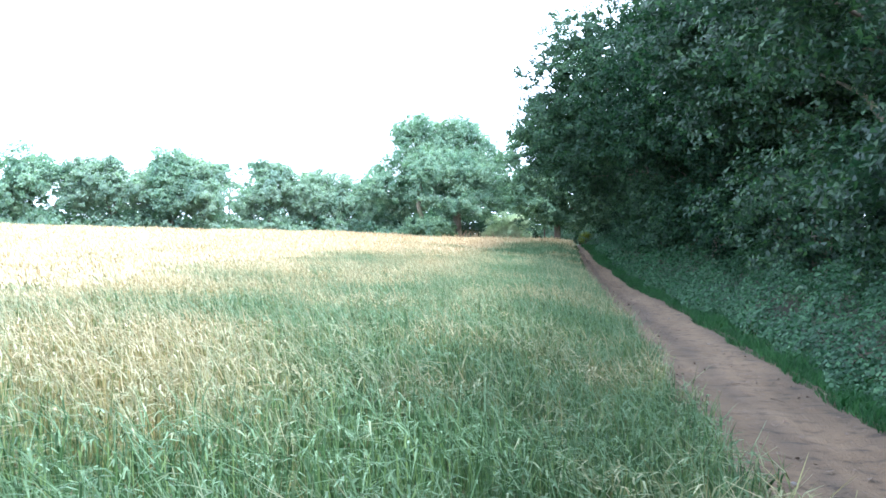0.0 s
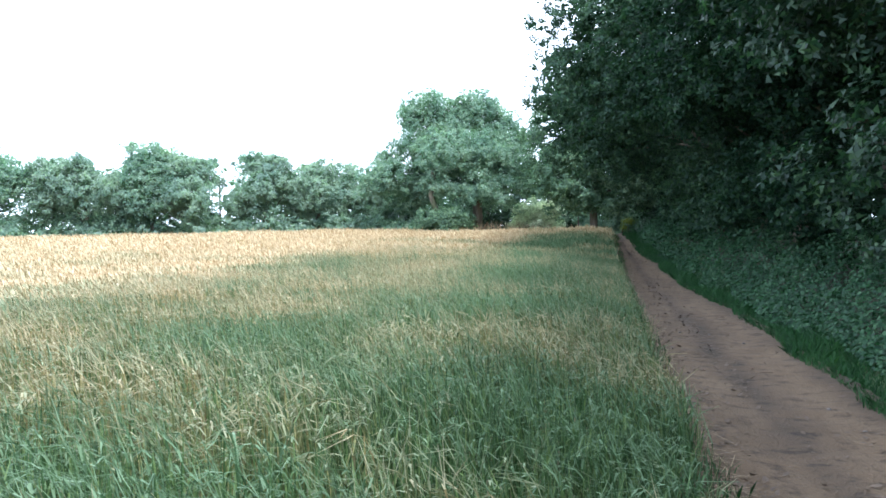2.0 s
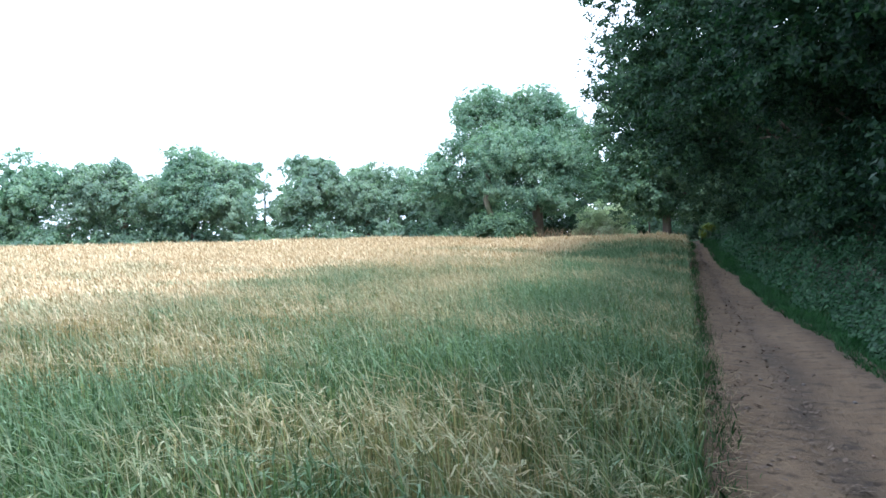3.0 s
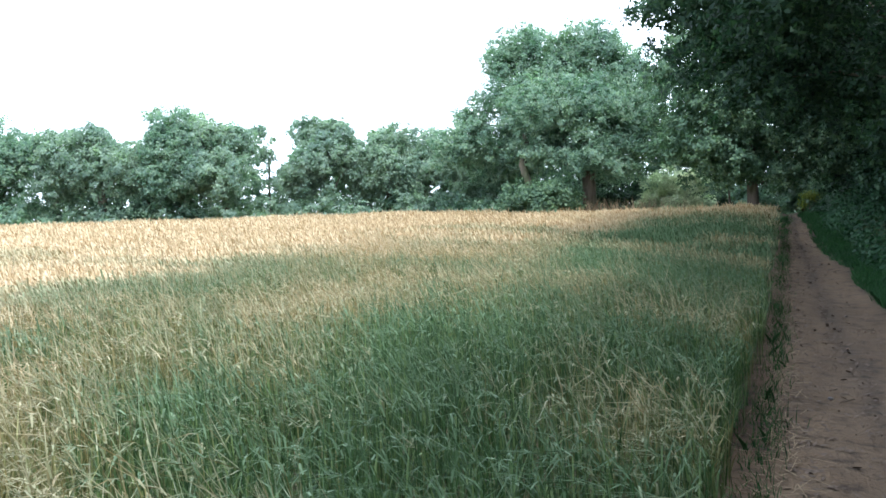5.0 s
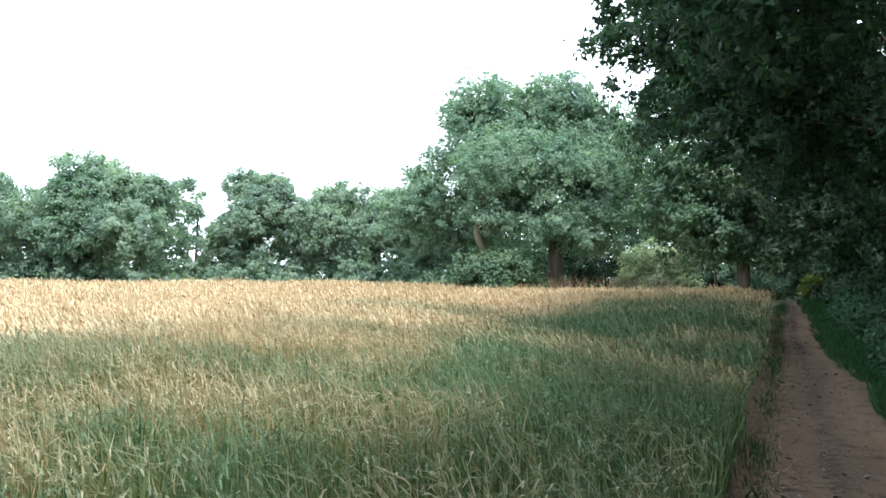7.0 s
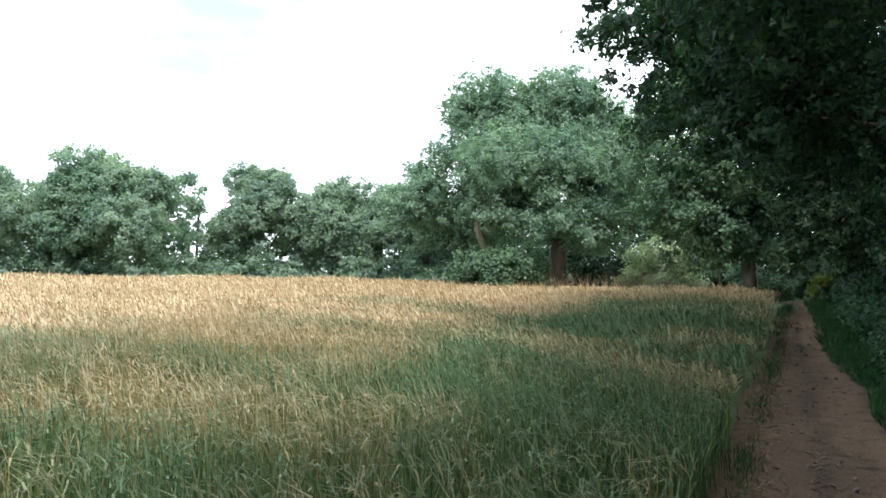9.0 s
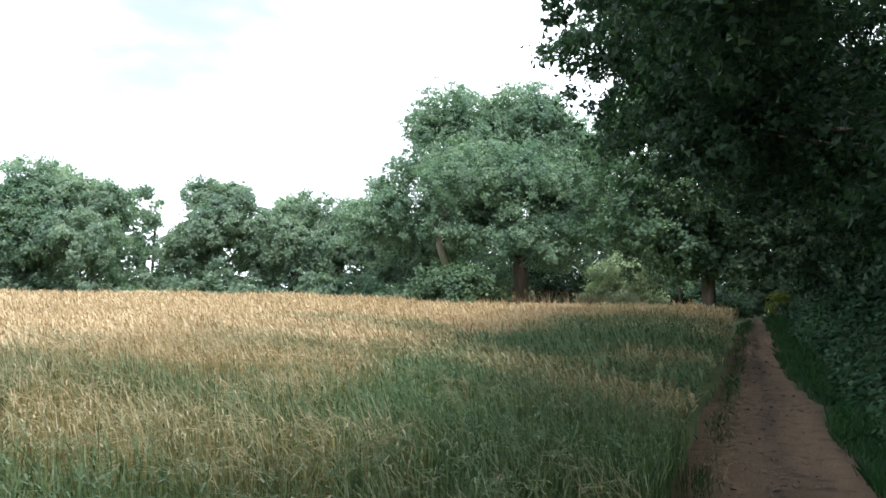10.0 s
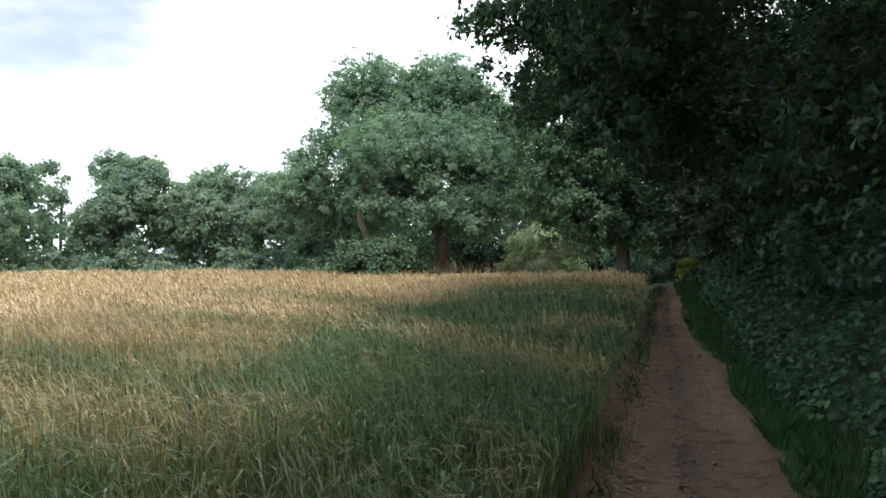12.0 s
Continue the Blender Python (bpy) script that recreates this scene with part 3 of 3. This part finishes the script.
tree("lime_tree", -0.75, 36.8, 0.17, 2.0, [(-3.0, 36.5, 5.1, 0.65), (-2.7, 36.5, 4.1, 0.8), (-2.1, 36.0, 3.1, 0.85), (-1.9, 36.0, 4.3, 0.9), (-1.4, 36.0, 2.7, 0.8),
     (-3.2, 37.5, 3.1, 0.75), (-1.3, 36.0, 3.7, 0.95), (-0.7, 36.5, 3.0, 0.9), (-0.8, 36.5, 5.2, 1.1), (0.4, 36.6, 4.2, 1.2), (-2.3, 36.6, 5.9, 0.8), (-1.5, 36.5, 6.1, 0.9), (1.2, 36.8, 3.3, 1.0), (0.3, 36.4, 2.7, 0.8),
     (1.7, 35.9, 2.8, 0.85), (1.3, 37.5, 2.6, 0.7), (-1.3, 36.4, 2.25, 0.6), (-0.2, 36.2, 2.2, 0.6), (-2.2, 37.2, 2.4, 0.6), (0.6, 37.4, 3.4, 0.9), (-0.4, 37.4, 4.4, 1.0)],
     90000, 0.1, SHADED_LIME, "leafy tree with a stout dark trunk beside the path's end", seed=3, limbs=9, core=6000, ragged=0.32, inner=0.12)
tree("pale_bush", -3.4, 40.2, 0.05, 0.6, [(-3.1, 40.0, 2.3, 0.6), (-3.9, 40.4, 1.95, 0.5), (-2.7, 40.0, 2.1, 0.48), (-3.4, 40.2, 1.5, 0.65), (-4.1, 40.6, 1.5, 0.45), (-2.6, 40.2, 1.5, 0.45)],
     22000, 0.085, SUNLIT_LEAF, "grey-green bush behind the field, sunlight put into its pale leaf colour", "bush", seed=4, limbs=4)

# a spot of sunlit leaves, its light given by yellow leaf colour
tree("sunlit_bush", 0.75, 41.2, 0.03, 0.3, [(0.75, 41.2, 1.6, 0.13), (0.95, 41.3, 1.5, 0.12), (0.6, 41.3, 1.4, 0.12)], 900, 0.06, YELLOW_LEAF,
     "small bush where the path ends, sunlight put in as yellow-green leaves", "bush", seed=6, limbs=2)
tree("slim_tree", -1.35, 36.5, 0.035, 1.3, [(-1.3, 36.5, 2.3, 0.28), (-1.5, 36.6, 2.6, 0.25)], 1500, 0.08, SUNLIT_LEAF,
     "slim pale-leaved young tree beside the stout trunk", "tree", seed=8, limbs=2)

# the line of trees behind the field
FAR = [
    ((-26.5, 29.5), [(-26.6, 29.5, 3.3, 1.2), (-26.0, 29.0, 2.5, 1.2), (-27.4, 29.2, 2.6, 1.1)]),
    ((-24.2, 31.0), [(-24.3, 31.0, 3.9, 1.1), (-23.6, 30.8, 3.2, 1.1), (-24.6, 30.6, 2.5, 1.1), (-23.2, 31.4, 3.7, 0.8)]),
    ((-20.6, 32.2), [(-20.3, 32.0, 3.0, 1.0), (-20.7, 32.0, 3.9, 0.72), (-21.3, 31.6, 3.6, 1.0), (-21.9, 31.6, 2.8, 1.0)]),
    ((-19.6, 33.0), [(-19.8, 33.0, 3.35, 0.65), (-19.2, 33.0, 2.7, 0.8)]),
    ((-18.5, 33.5), [(-18.8, 33.5, 4.35, 0.85), (-18.4, 33.0, 3.5, 0.8), (-18.1, 33.6, 3.9, 0.72), (-18.6, 32.8, 2.6, 0.8)]),
    ((-17.2, 34.2), [(-17.4, 34.0, 4.15, 0.85), (-17.0, 34.5, 3.8, 0.75), (-16.8, 33.5, 2.8, 0.95), (-17.7, 33.8, 2.6, 0.8)]),
    ((-15.0, 36.8), [(-15.6, 37.0, 4.35, 0.66), (-14.8, 37.0, 4.2, 0.72), (-14.9, 36.5, 3.2, 0.86), (-14.1, 37.5, 3.3, 0.8), (-15.6, 36.3, 2.6, 0.8)]),
    ((-13.2, 38.4), [(-13.3, 38.5, 4.0, 0.75), (-13.2, 38.0, 2.9, 0.88), (-13.9, 38.0, 2.6, 0.7)]),
    ((-12.2, 39.5), [(-12.5, 39.5, 3.75, 0.9), (-12.4, 39.0, 2.8, 0.9), (-11.6, 39.6, 3.0, 0.8)]),
    ((-10.8, 40.3), [(-10.9, 40.3, 3.2, 0.85), (-10.3, 40.2, 2.4, 0.8)]),
]
for i, ((tx, ty), lobes) in enumerate(FAR):
    tree("field_edge_tree", tx, ty, 0.13, 1.6, lobes, 9000 * len(lobes), 0.085, (HAZED_OAK, OAK, HAZED_OAK, ASH, OAK, ASH, HAZED_OAK, ASH, ASH, HAZED_OAK)[i],
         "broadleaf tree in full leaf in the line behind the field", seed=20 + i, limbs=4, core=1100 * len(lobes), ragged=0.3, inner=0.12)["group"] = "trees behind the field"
tree("sapling", -16.9, 36.2, 0.05, 2.9, [(-17.1, 36.0, 4.35, 0.3), (-16.6, 36.0, 4.1, 0.22), (-16.8, 36.0, 3.6, 0.3), (-17.5, 36.0, 3.9, 0.22), (-16.4, 36.2, 3.5, 0.2)],
     1900, 0.1, HAZED_OAK, "thin sparse young tree between fuller trees", seed=40, limbs=5, ragged=0.45)

# hedge under that line, two rows deep
for i in range(46):
    back = i >= 27
    k = (i - 27) / 18 if back else i / 26
    hx = -29.5 + 21.0 * k
    hy = float(np.interp(hx, FIELD_X, FIELD_Y)) + (2.6 if back else 0.8) + 0.25 * math.sin(i * 1.9)
    hz = float(lift(np.array([hx]), np.array([hy]))[0])
    mat, label, r = (OAK if i % 4 == 1 else HAZED_OAK), "dark green hedge bush at the field's far edge", (1.05 if back else 0.58) + 0.16 * math.sin(i * 2.4)
    if i == 17:
        mat, label, r = YELLOW_LEAF, "small yellow-green bush at the field's far edge", 0.32
    tree("hedge_bush", hx, hy, 0.04, 0.4, [(hx, hy, hz + r * 0.8, r), (hx + 0.6, hy + 0.2, hz + r * 0.7, r * 0.9), (hx - 0.5, hy + 0.3, hz + r * 1.7, r * 0.85), (hx + 0.2, hy - 0.1, hz + 0.25, r * 0.7)],
         2800, 0.1, mat, label, "bush", seed=60 + i, limbs=3, core=700)["group"] = "hedge behind the field"
# thicket at the end of the path
for i, (hx, hy, r) in enumerate([(-2.2, 42.6, 0.8), (-0.9, 41.8, 0.55), (2.2, 39.0, 0.7), (3.0, 40.8, 0.9), (-5.9, 41.5, 1.2), (-7.6, 41.0, 1.3), (-9.2, 40.8, 1.3), (1.9, 43.6, 0.9), (-4.6, 42.6, 0.9), (0.6, 45.0, 0.8)]):
    hz = float(lift(np.array([hx]), np.array([hy]))[0])
    tree("thicket_bush", hx, hy, 0.04, 0.4, [(hx, hy, hz + r * 0.8, r), (hx + 0.5, hy + 0.2, hz + r * 0.7, r * 0.9), (hx - 0.4, hy + 0.3, hz + r * 1.6, r * 0.85)],
         7000, 0.09, OAK if i % 2 else WOOD_LEAF, "green bush in the thicket behind the path's end", "bush", seed=160 + i, limbs=3, core=1000)["group"] = "thicket behind the path"

# the wood beside the path
WOOD = [  # x, y, how far the crown reaches over the path, height
    # first two: unseen trees added to shade the near crop; third raised too
    (4.2, -13.0, 0.0, 12.5), (4.4, -8.8, 0.2, 12.5), (4.4, -4.5, 0.6, 12.0), (4.0, -0.5, 0.5, 10.8), (4.5, 3.5, 0.6, 9.6), (3.9, 7.5, 0.4, 10.2), (4.4, 11.5, 0.3, 10.6), (4.0, 15.5, 0.2, 10.2),
    (4.5, 19.5, 0.0, 9.2), (3.8, 23.2, -0.5, 9.4), (3.6, 26.6, -1.7, 9.4), (3.2, 30.6, -2.0, 6.8), (3.4, 34.6, -0.2, 7.0), (4.4, 38.4, -0.6, 7.6), (5.2, 42.6, -1.0, 9.0)]
for i, (tx, ty, reach, top) in enumerate(WOOD):
    rd = random.Random(300 + i)
    j = lambda s: rd.uniform(-s, s)
    low_edge = 3.3 if ty < 24 else 3.6
    lobes = [(3.0 + j(0.25), ty - 1.2 + j(0.4), 2.3 + j(0.2), 0.95), (3.1 + j(0.25), ty + 1.2 + j(0.4), 2.4 + j(0.3), 1.0),
             (3.6, ty + j(0.5), 1.3, 0.9), (reach + 2.0, ty - 1.0 + j(0.4), low_edge + 0.9, 1.2), (reach + 2.1, ty + 1.1 + j(0.4), low_edge + 1.2, 1.25),
             (reach + 1.3, ty + j(0.6), low_edge + 2.0, 1.25), (reach + 2.2, ty - 1.3, top - 3.0, 1.5), (reach + 2.0, ty + 1.2, top - 2.4, 1.5),
             (3.4, ty + j(0.5), top - 1.5, 1.7), (4.4, ty, top - 2.6, 1.7), (4.2, ty - 0.8, 3.9, 1.3)]
    if reach < -1:
        lobes += [(reach + 0.4, ty - 0.5, low_edge + 1.6, 0.9), (reach + 0.5, ty + 0.8, low_edge + 2.6, 1.0), (reach + 0.9, ty, top - 2.4, 1.3),
                  (reach + 1.4, ty - 0.3, top - 1.2, 1.3), (reach + 3.0, ty, top - 0.9, 1.6)]
    if i == 11:
        lobes += [(-2.3, 30.0, 5.5, 0.6)]
    if ty > 25:
        lobes += [(2.5 + j(0.2), ty - 0.9, 1.7, 0.8), (2.4 + j(0.2), ty + 0.9, 2.0, 0.9), (1.9 + j(0.2), ty + j(0.5), 3.0, 0.9), (2.6, ty + 1.8, 3.2, 1.0)]
    if 14 < ty < 25:  # closed roof of boughs over the bank
        lobes += [(2.9 + q * 0.8 + j(0.2), ty + p + j(0.3), 4.1 + q * 0.7 + j(0.3), 1.05) for q in range(3) for p in (-1.0, 0.9)]
        lobes += [(3.6 + j(0.3), ty - 1.5, 5.9, 1.3), (3.4 + j(0.3), ty + 1.5, 6.6, 1.3)]
    count, size = (1100, 0.26) if ty < 2 else (4400, 0.09) if ty < 14 else (4300, 0.1)
    # leaf tone by place along the path carries the wood's shade and haze
    tree("woodland_tree", tx, ty, 0.2, 3.4, lobes, count * len(lobes), size, WOOD_LEAF if ty < 18 else HAZED_LEAF if 25 < ty < 32 else SHADED_LEAF, "tall dense dark green tree leaning over the footpath", seed=300 + i, limbs=8, core=7000 if ty < 14 else 9000,
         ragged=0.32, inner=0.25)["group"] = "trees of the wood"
for i in range(15):
    rd = random.Random(500 + i)
    tx, ty = (6.6 if i % 2 else 8.4) + rd.uniform(-0.5, 0.6), -8 + i * 3.8
    lobes = [(tx + rd.uniform(-0.8, 0.8), ty + rd.uniform(-1.6, 1.6), 1.0 + k * 1.1, 1.9) for k in range(8)]
    tree("inner_tree", tx, ty, 0.22, 4.0, lobes, 8000, 0.34, SHADED_LEAF, "dark tree deep inside the wood", seed=500 + i, limbs=4, inner=0.5)["group"] = "trees inside the wood"

# more trees behind the far edge, closing the view
for i in range(21):
    rd = random.Random(700 + i)
    k = i / 20
    tx = -34.0 + 37.0 * k
    ty = float(np.interp(tx, [-34, -24, -16, -8, 0, 4], [27, 34, 40, 44.5, 46, 45])) + rd.uniform(-0.5, 0.5)
    h = 1.0 if tx < -9 else 1.25
    lobes = [(tx + rd.uniform(-1.2, 1.2), ty + rd.uniform(-0.8, 0.8), 1.1 + q * 0.62 * h, 1.2) for q in range(5)] + [(tx - 1.4, ty, 1.4, 1.0), (tx + 1.4, ty, 1.5, 1.0)]
    tree("distant_tree", tx, ty, 0.15, 1.6, lobes, 4500 if tx < -9 else 9000, 0.17, HAZED_OAK, "distant leafy tree behind the field's far edge", seed=700 + i, limbs=4, core=1600)["group"] = "distant trees"


# ---------------------------------------------------------------- bank and verge beside the path
def bank_height(x, y):
    rise = smooth(0.45, 1.6, x - path_right(y))
    return rise * (0.85 + 0.5 * wave(x, y, 1.5, 21) + 0.3 * wave(x, y, 4.5, 22)) + 0.2 * smooth(0.3, 0.6, x - path_right(y))


def bramble_mesh(n, y0, y1, size):
    y = rng.uniform(y0, y1, n)
    x = path_right(y) + 0.38 + 0.22 * wave(y * 0, y, 1.2, 37) + 2.5 * rng.beta(0.9, 1.7, n)
    x += 0.12 * wave(x, y, 2.2, 31)
    z = lift(x, y) + bank_height(x, y) * (1 - 0.65 * rng.beta(1, 3, n)) + rng.exponential(0.05, n) * (1 + wave(x, y, 5.0, 33))
    p = np.stack([x, y, z], 1)
    nrm = np.stack([rng.normal(-0.45, 0.4, n), rng.normal(-0.1, 0.4, n), rng.normal(0.8, 0.3, n)], 1)
    nrm /= np.linalg.norm(nrm, axis=1)[:, None]
    t = np.cross(nrm, rng.normal(0, 1, (n, 3)))
    t /= np.linalg.norm(t, axis=1)[:, None]
    s = np.cross(nrm, t)
    L = (size * rng.uniform(0.5, 1.4, n))[:, None]
    return np.stack([p - t * L * 0.5, p + s * L * 0.36 + nrm * L * 0.08, p + t * L * 0.5 - nrm * L * 0.06, p - s * L * 0.36 + nrm * L * 0.08], 1).reshape(-1, 3)


me = mesh_of("brambles", np.concatenate([bramble_mesh(50000, 3, 24, 0.06), bramble_mesh(14000, 24, 40, 0.085), bramble_mesh(7000, -6, 3, 0.11)]), 4)
tagged(link("brambles", me, BRAMBLE), "tangled dark green brambles and nettles on the bank", "brambles", kind="stuff")


def grass_mesh(x, y, height, width):
    n = len(x)
    a = rng.uniform(0, 2 * np.pi, n)
    b = np.stack([x, y, lift(x, y) - 0.01], 1)
    h = height * rng.uniform(0.5, 1.3, n)
    s = np.stack([np.cos(a), np.sin(a), np.zeros(n)], 1) * (width * rng.uniform(0.6, 1.3, n))[:, None]
    bend = np.stack([rng.normal(0, 0.35, n), rng.normal(0, 0.35, n), np.ones(n)], 1) * h[:, None]
    mid = b + bend * np.array([0.3, 0.3, 0.6])
    return np.stack([b - s, b + s, mid + s * 0.7, b + bend, mid - s * 0.7], 1)


n = 42000
vy = rng.uniform(2, 38, n)
vx = path_right(vy) + np.abs(rng.normal(0, 0.42, n)) - 0.07 + 0.07 * wave(vy, vy, 3.0, 5)
g5 = grass_mesh(vx, vy, (0.13 + 0.08 * wave(vx, vy, 2.6, 41)).clip(0.04, 0.3), 0.0045)
me = mesh_of("verge_grass", g5.reshape(-1, 3), 5)
tagged(link("verge_grass", me, GRASS), "short bright green grass along the path's edge", "grass", kind="stuff")

n = 9000
vy = rng.uniform(1, 37, n)
vx = path_left(vy) + rng.normal(0.0, 0.07, n)
me = mesh_of("field_edge_grass", grass_mesh(vx, vy, 0.12 + 0.06 * wave(vx, vy, 3.0, 43), 0.003).reshape(-1, 3), 5)
tagged(link("field_edge_grass", me, GRASS), "thin green weeds along the barley's edge", "grass", kind="stuff")

n = 700
vx, vy = rng.uniform(-5.6, -2.4, n), rng.uniform(36.5, 37.2, n)
me = mesh_of("tall_grass", grass_mesh(vx, vy, 0.85, 0.009).reshape(-1, 3), 5)
tagged(link("tall_grass", me, STRAW), "tall dry seeding grass under the great oak", "grass", kind="stuff")


# ---------------------------------------------------------------- bits on the path
def lump(name, size, mat, seed, label, category, flat=0.6):
    bm = bmesh.new()
    bmesh.ops.create_icosphere(bm, subdivisions=2, radius=size)
    rd = random.Random(seed)
    s = Vector((rd.uniform(0.7, 1.3), rd.uniform(0.7, 1.2), flat))
    for v in bm.verts:
        v.co = Vector((v.co.x * s.x, v.co.y * s.y, v.co.z * s.z)) * (1 + 0.28 * noise.noise(v.co / size * 1.3 + Vector((seed, 0, 0))))
    return tagged(part(name, bm, mat), label, category)


def on_path(ob, x, y, turn, up=0.0):
    z = float(lift(np.array([x]), np.array([y]))[0])
    ob.matrix_basis = pose(x, y, z + 0.006 + up, 0, 0, turn)


stone, clod = lump("stone", 0.022, STONE, 3, "small dark flint lying on the path", "stone"), lump("clod", 0.014, CLOD, 5, "crumb of dry earth on the path", "clod")
rd = random.Random(77)
for i in range(70):
    src = stone if i % 3 == 0 else clod
    y = rd.uniform(3, 30)
    x = float(path_left(y)) + (float(path_right(y)) - float(path_left(y))) * min(0.97, abs(rd.gauss(0.0, 0.5)))
    ob = src if i in (0, 1) else copy_thing(src, pose(0, 0, 0))
    ob["group"] = "stones on the path" if src is stone else "crumbs on the path"
    on_path(ob, x, y, rd.uniform(0, 360), 0.004)
bm = bmesh.new()
tube(bm, [Vector((-0.09, 0, 0)), Vector((-0.03, 0.012, 0.006)), Vector((0.04, -0.004, 0.004)), Vector((0.1, 0.01, 0.0))], [0.004, 0.0045, 0.0035, 0.002], 6)
twig = tagged(part("twig", bm, TWIG), "short dead twig lying on the path", "twig", "twigs on the path")
for i in range(26):
    y = rd.uniform(4, 28)
    x = float(path_left(y)) + rd.uniform(0.05, 1.6)
    on_path(twig if i == 0 else copy_thing(twig, pose(0, 0, 0)), x, y, rd.uniform(0, 360), 0.004)

# flattened dry straw along the foot of the crop
n = 2200
vy = rng.uniform(2, 32, n)
vx = path_left(vy) + rng.normal(0.07, 0.09, n)
a = rng.uniform(0, 2 * np.pi, n)
d = np.stack([np.cos(a), np.sin(a), rng.normal(0, 0.12, n)], 1) * rng.uniform(0.04, 0.13, n)[:, None]
s = np.stack([-np.sin(a), np.cos(a), np.zeros(n)], 1) * 0.0025
c = np.stack([vx, vy, lift(vx, vy) + 0.035 + rng.exponential(0.012, n)], 1)
me = mesh_of("fallen_straw", np.stack([c - d - s, c - d + s, c + d + s, c + d - s], 1).reshape(-1, 3), 4)
tagged(link("fallen_straw", me, STRAW), "dry straw lying along the foot of the crop", "straw", kind="stuff")

# crumbled leaf litter, thick along the crop's foot, thin over the path
n = 18000
vy = rng.uniform(2, 34, n)
k = np.where(rng.uniform(0, 1, n) < 0.85, np.abs(rng.normal(0, 0.1, n)), rng.uniform(0, 1, n))
k = np.where((rng.uniform(0, 1, n) < 0.12) & (vy > 12), rng.normal(0.42, 0.045, n), k)
vx = path_left(vy) + (path_right(vy) - path_left(vy)) * k
a = rng.uniform(0, 2 * np.pi, n)
e = (rng.exponential(0.011, n) + 0.006).clip(0, 0.035)[:, None]
d = np.stack([np.cos(a), np.sin(a), rng.normal(0, 0.25, n)], 1) * e
s = np.stack([-np.sin(a), np.cos(a), rng.normal(0, 0.25, n)], 1) * e * 0.55
c = np.stack([vx, vy, lift(vx, vy) + 0.016 + 0.02 * np.abs(k - 0.4)], 1)
me = mesh_of("leaf_litter", np.stack([c - d, c - s, c + d, c + s], 1).reshape(-1, 3), 4)
tagged(link("leaf_litter", me, TWIG), "dark crumbled leaf litter scattered on the path", "litter", kind="stuff")
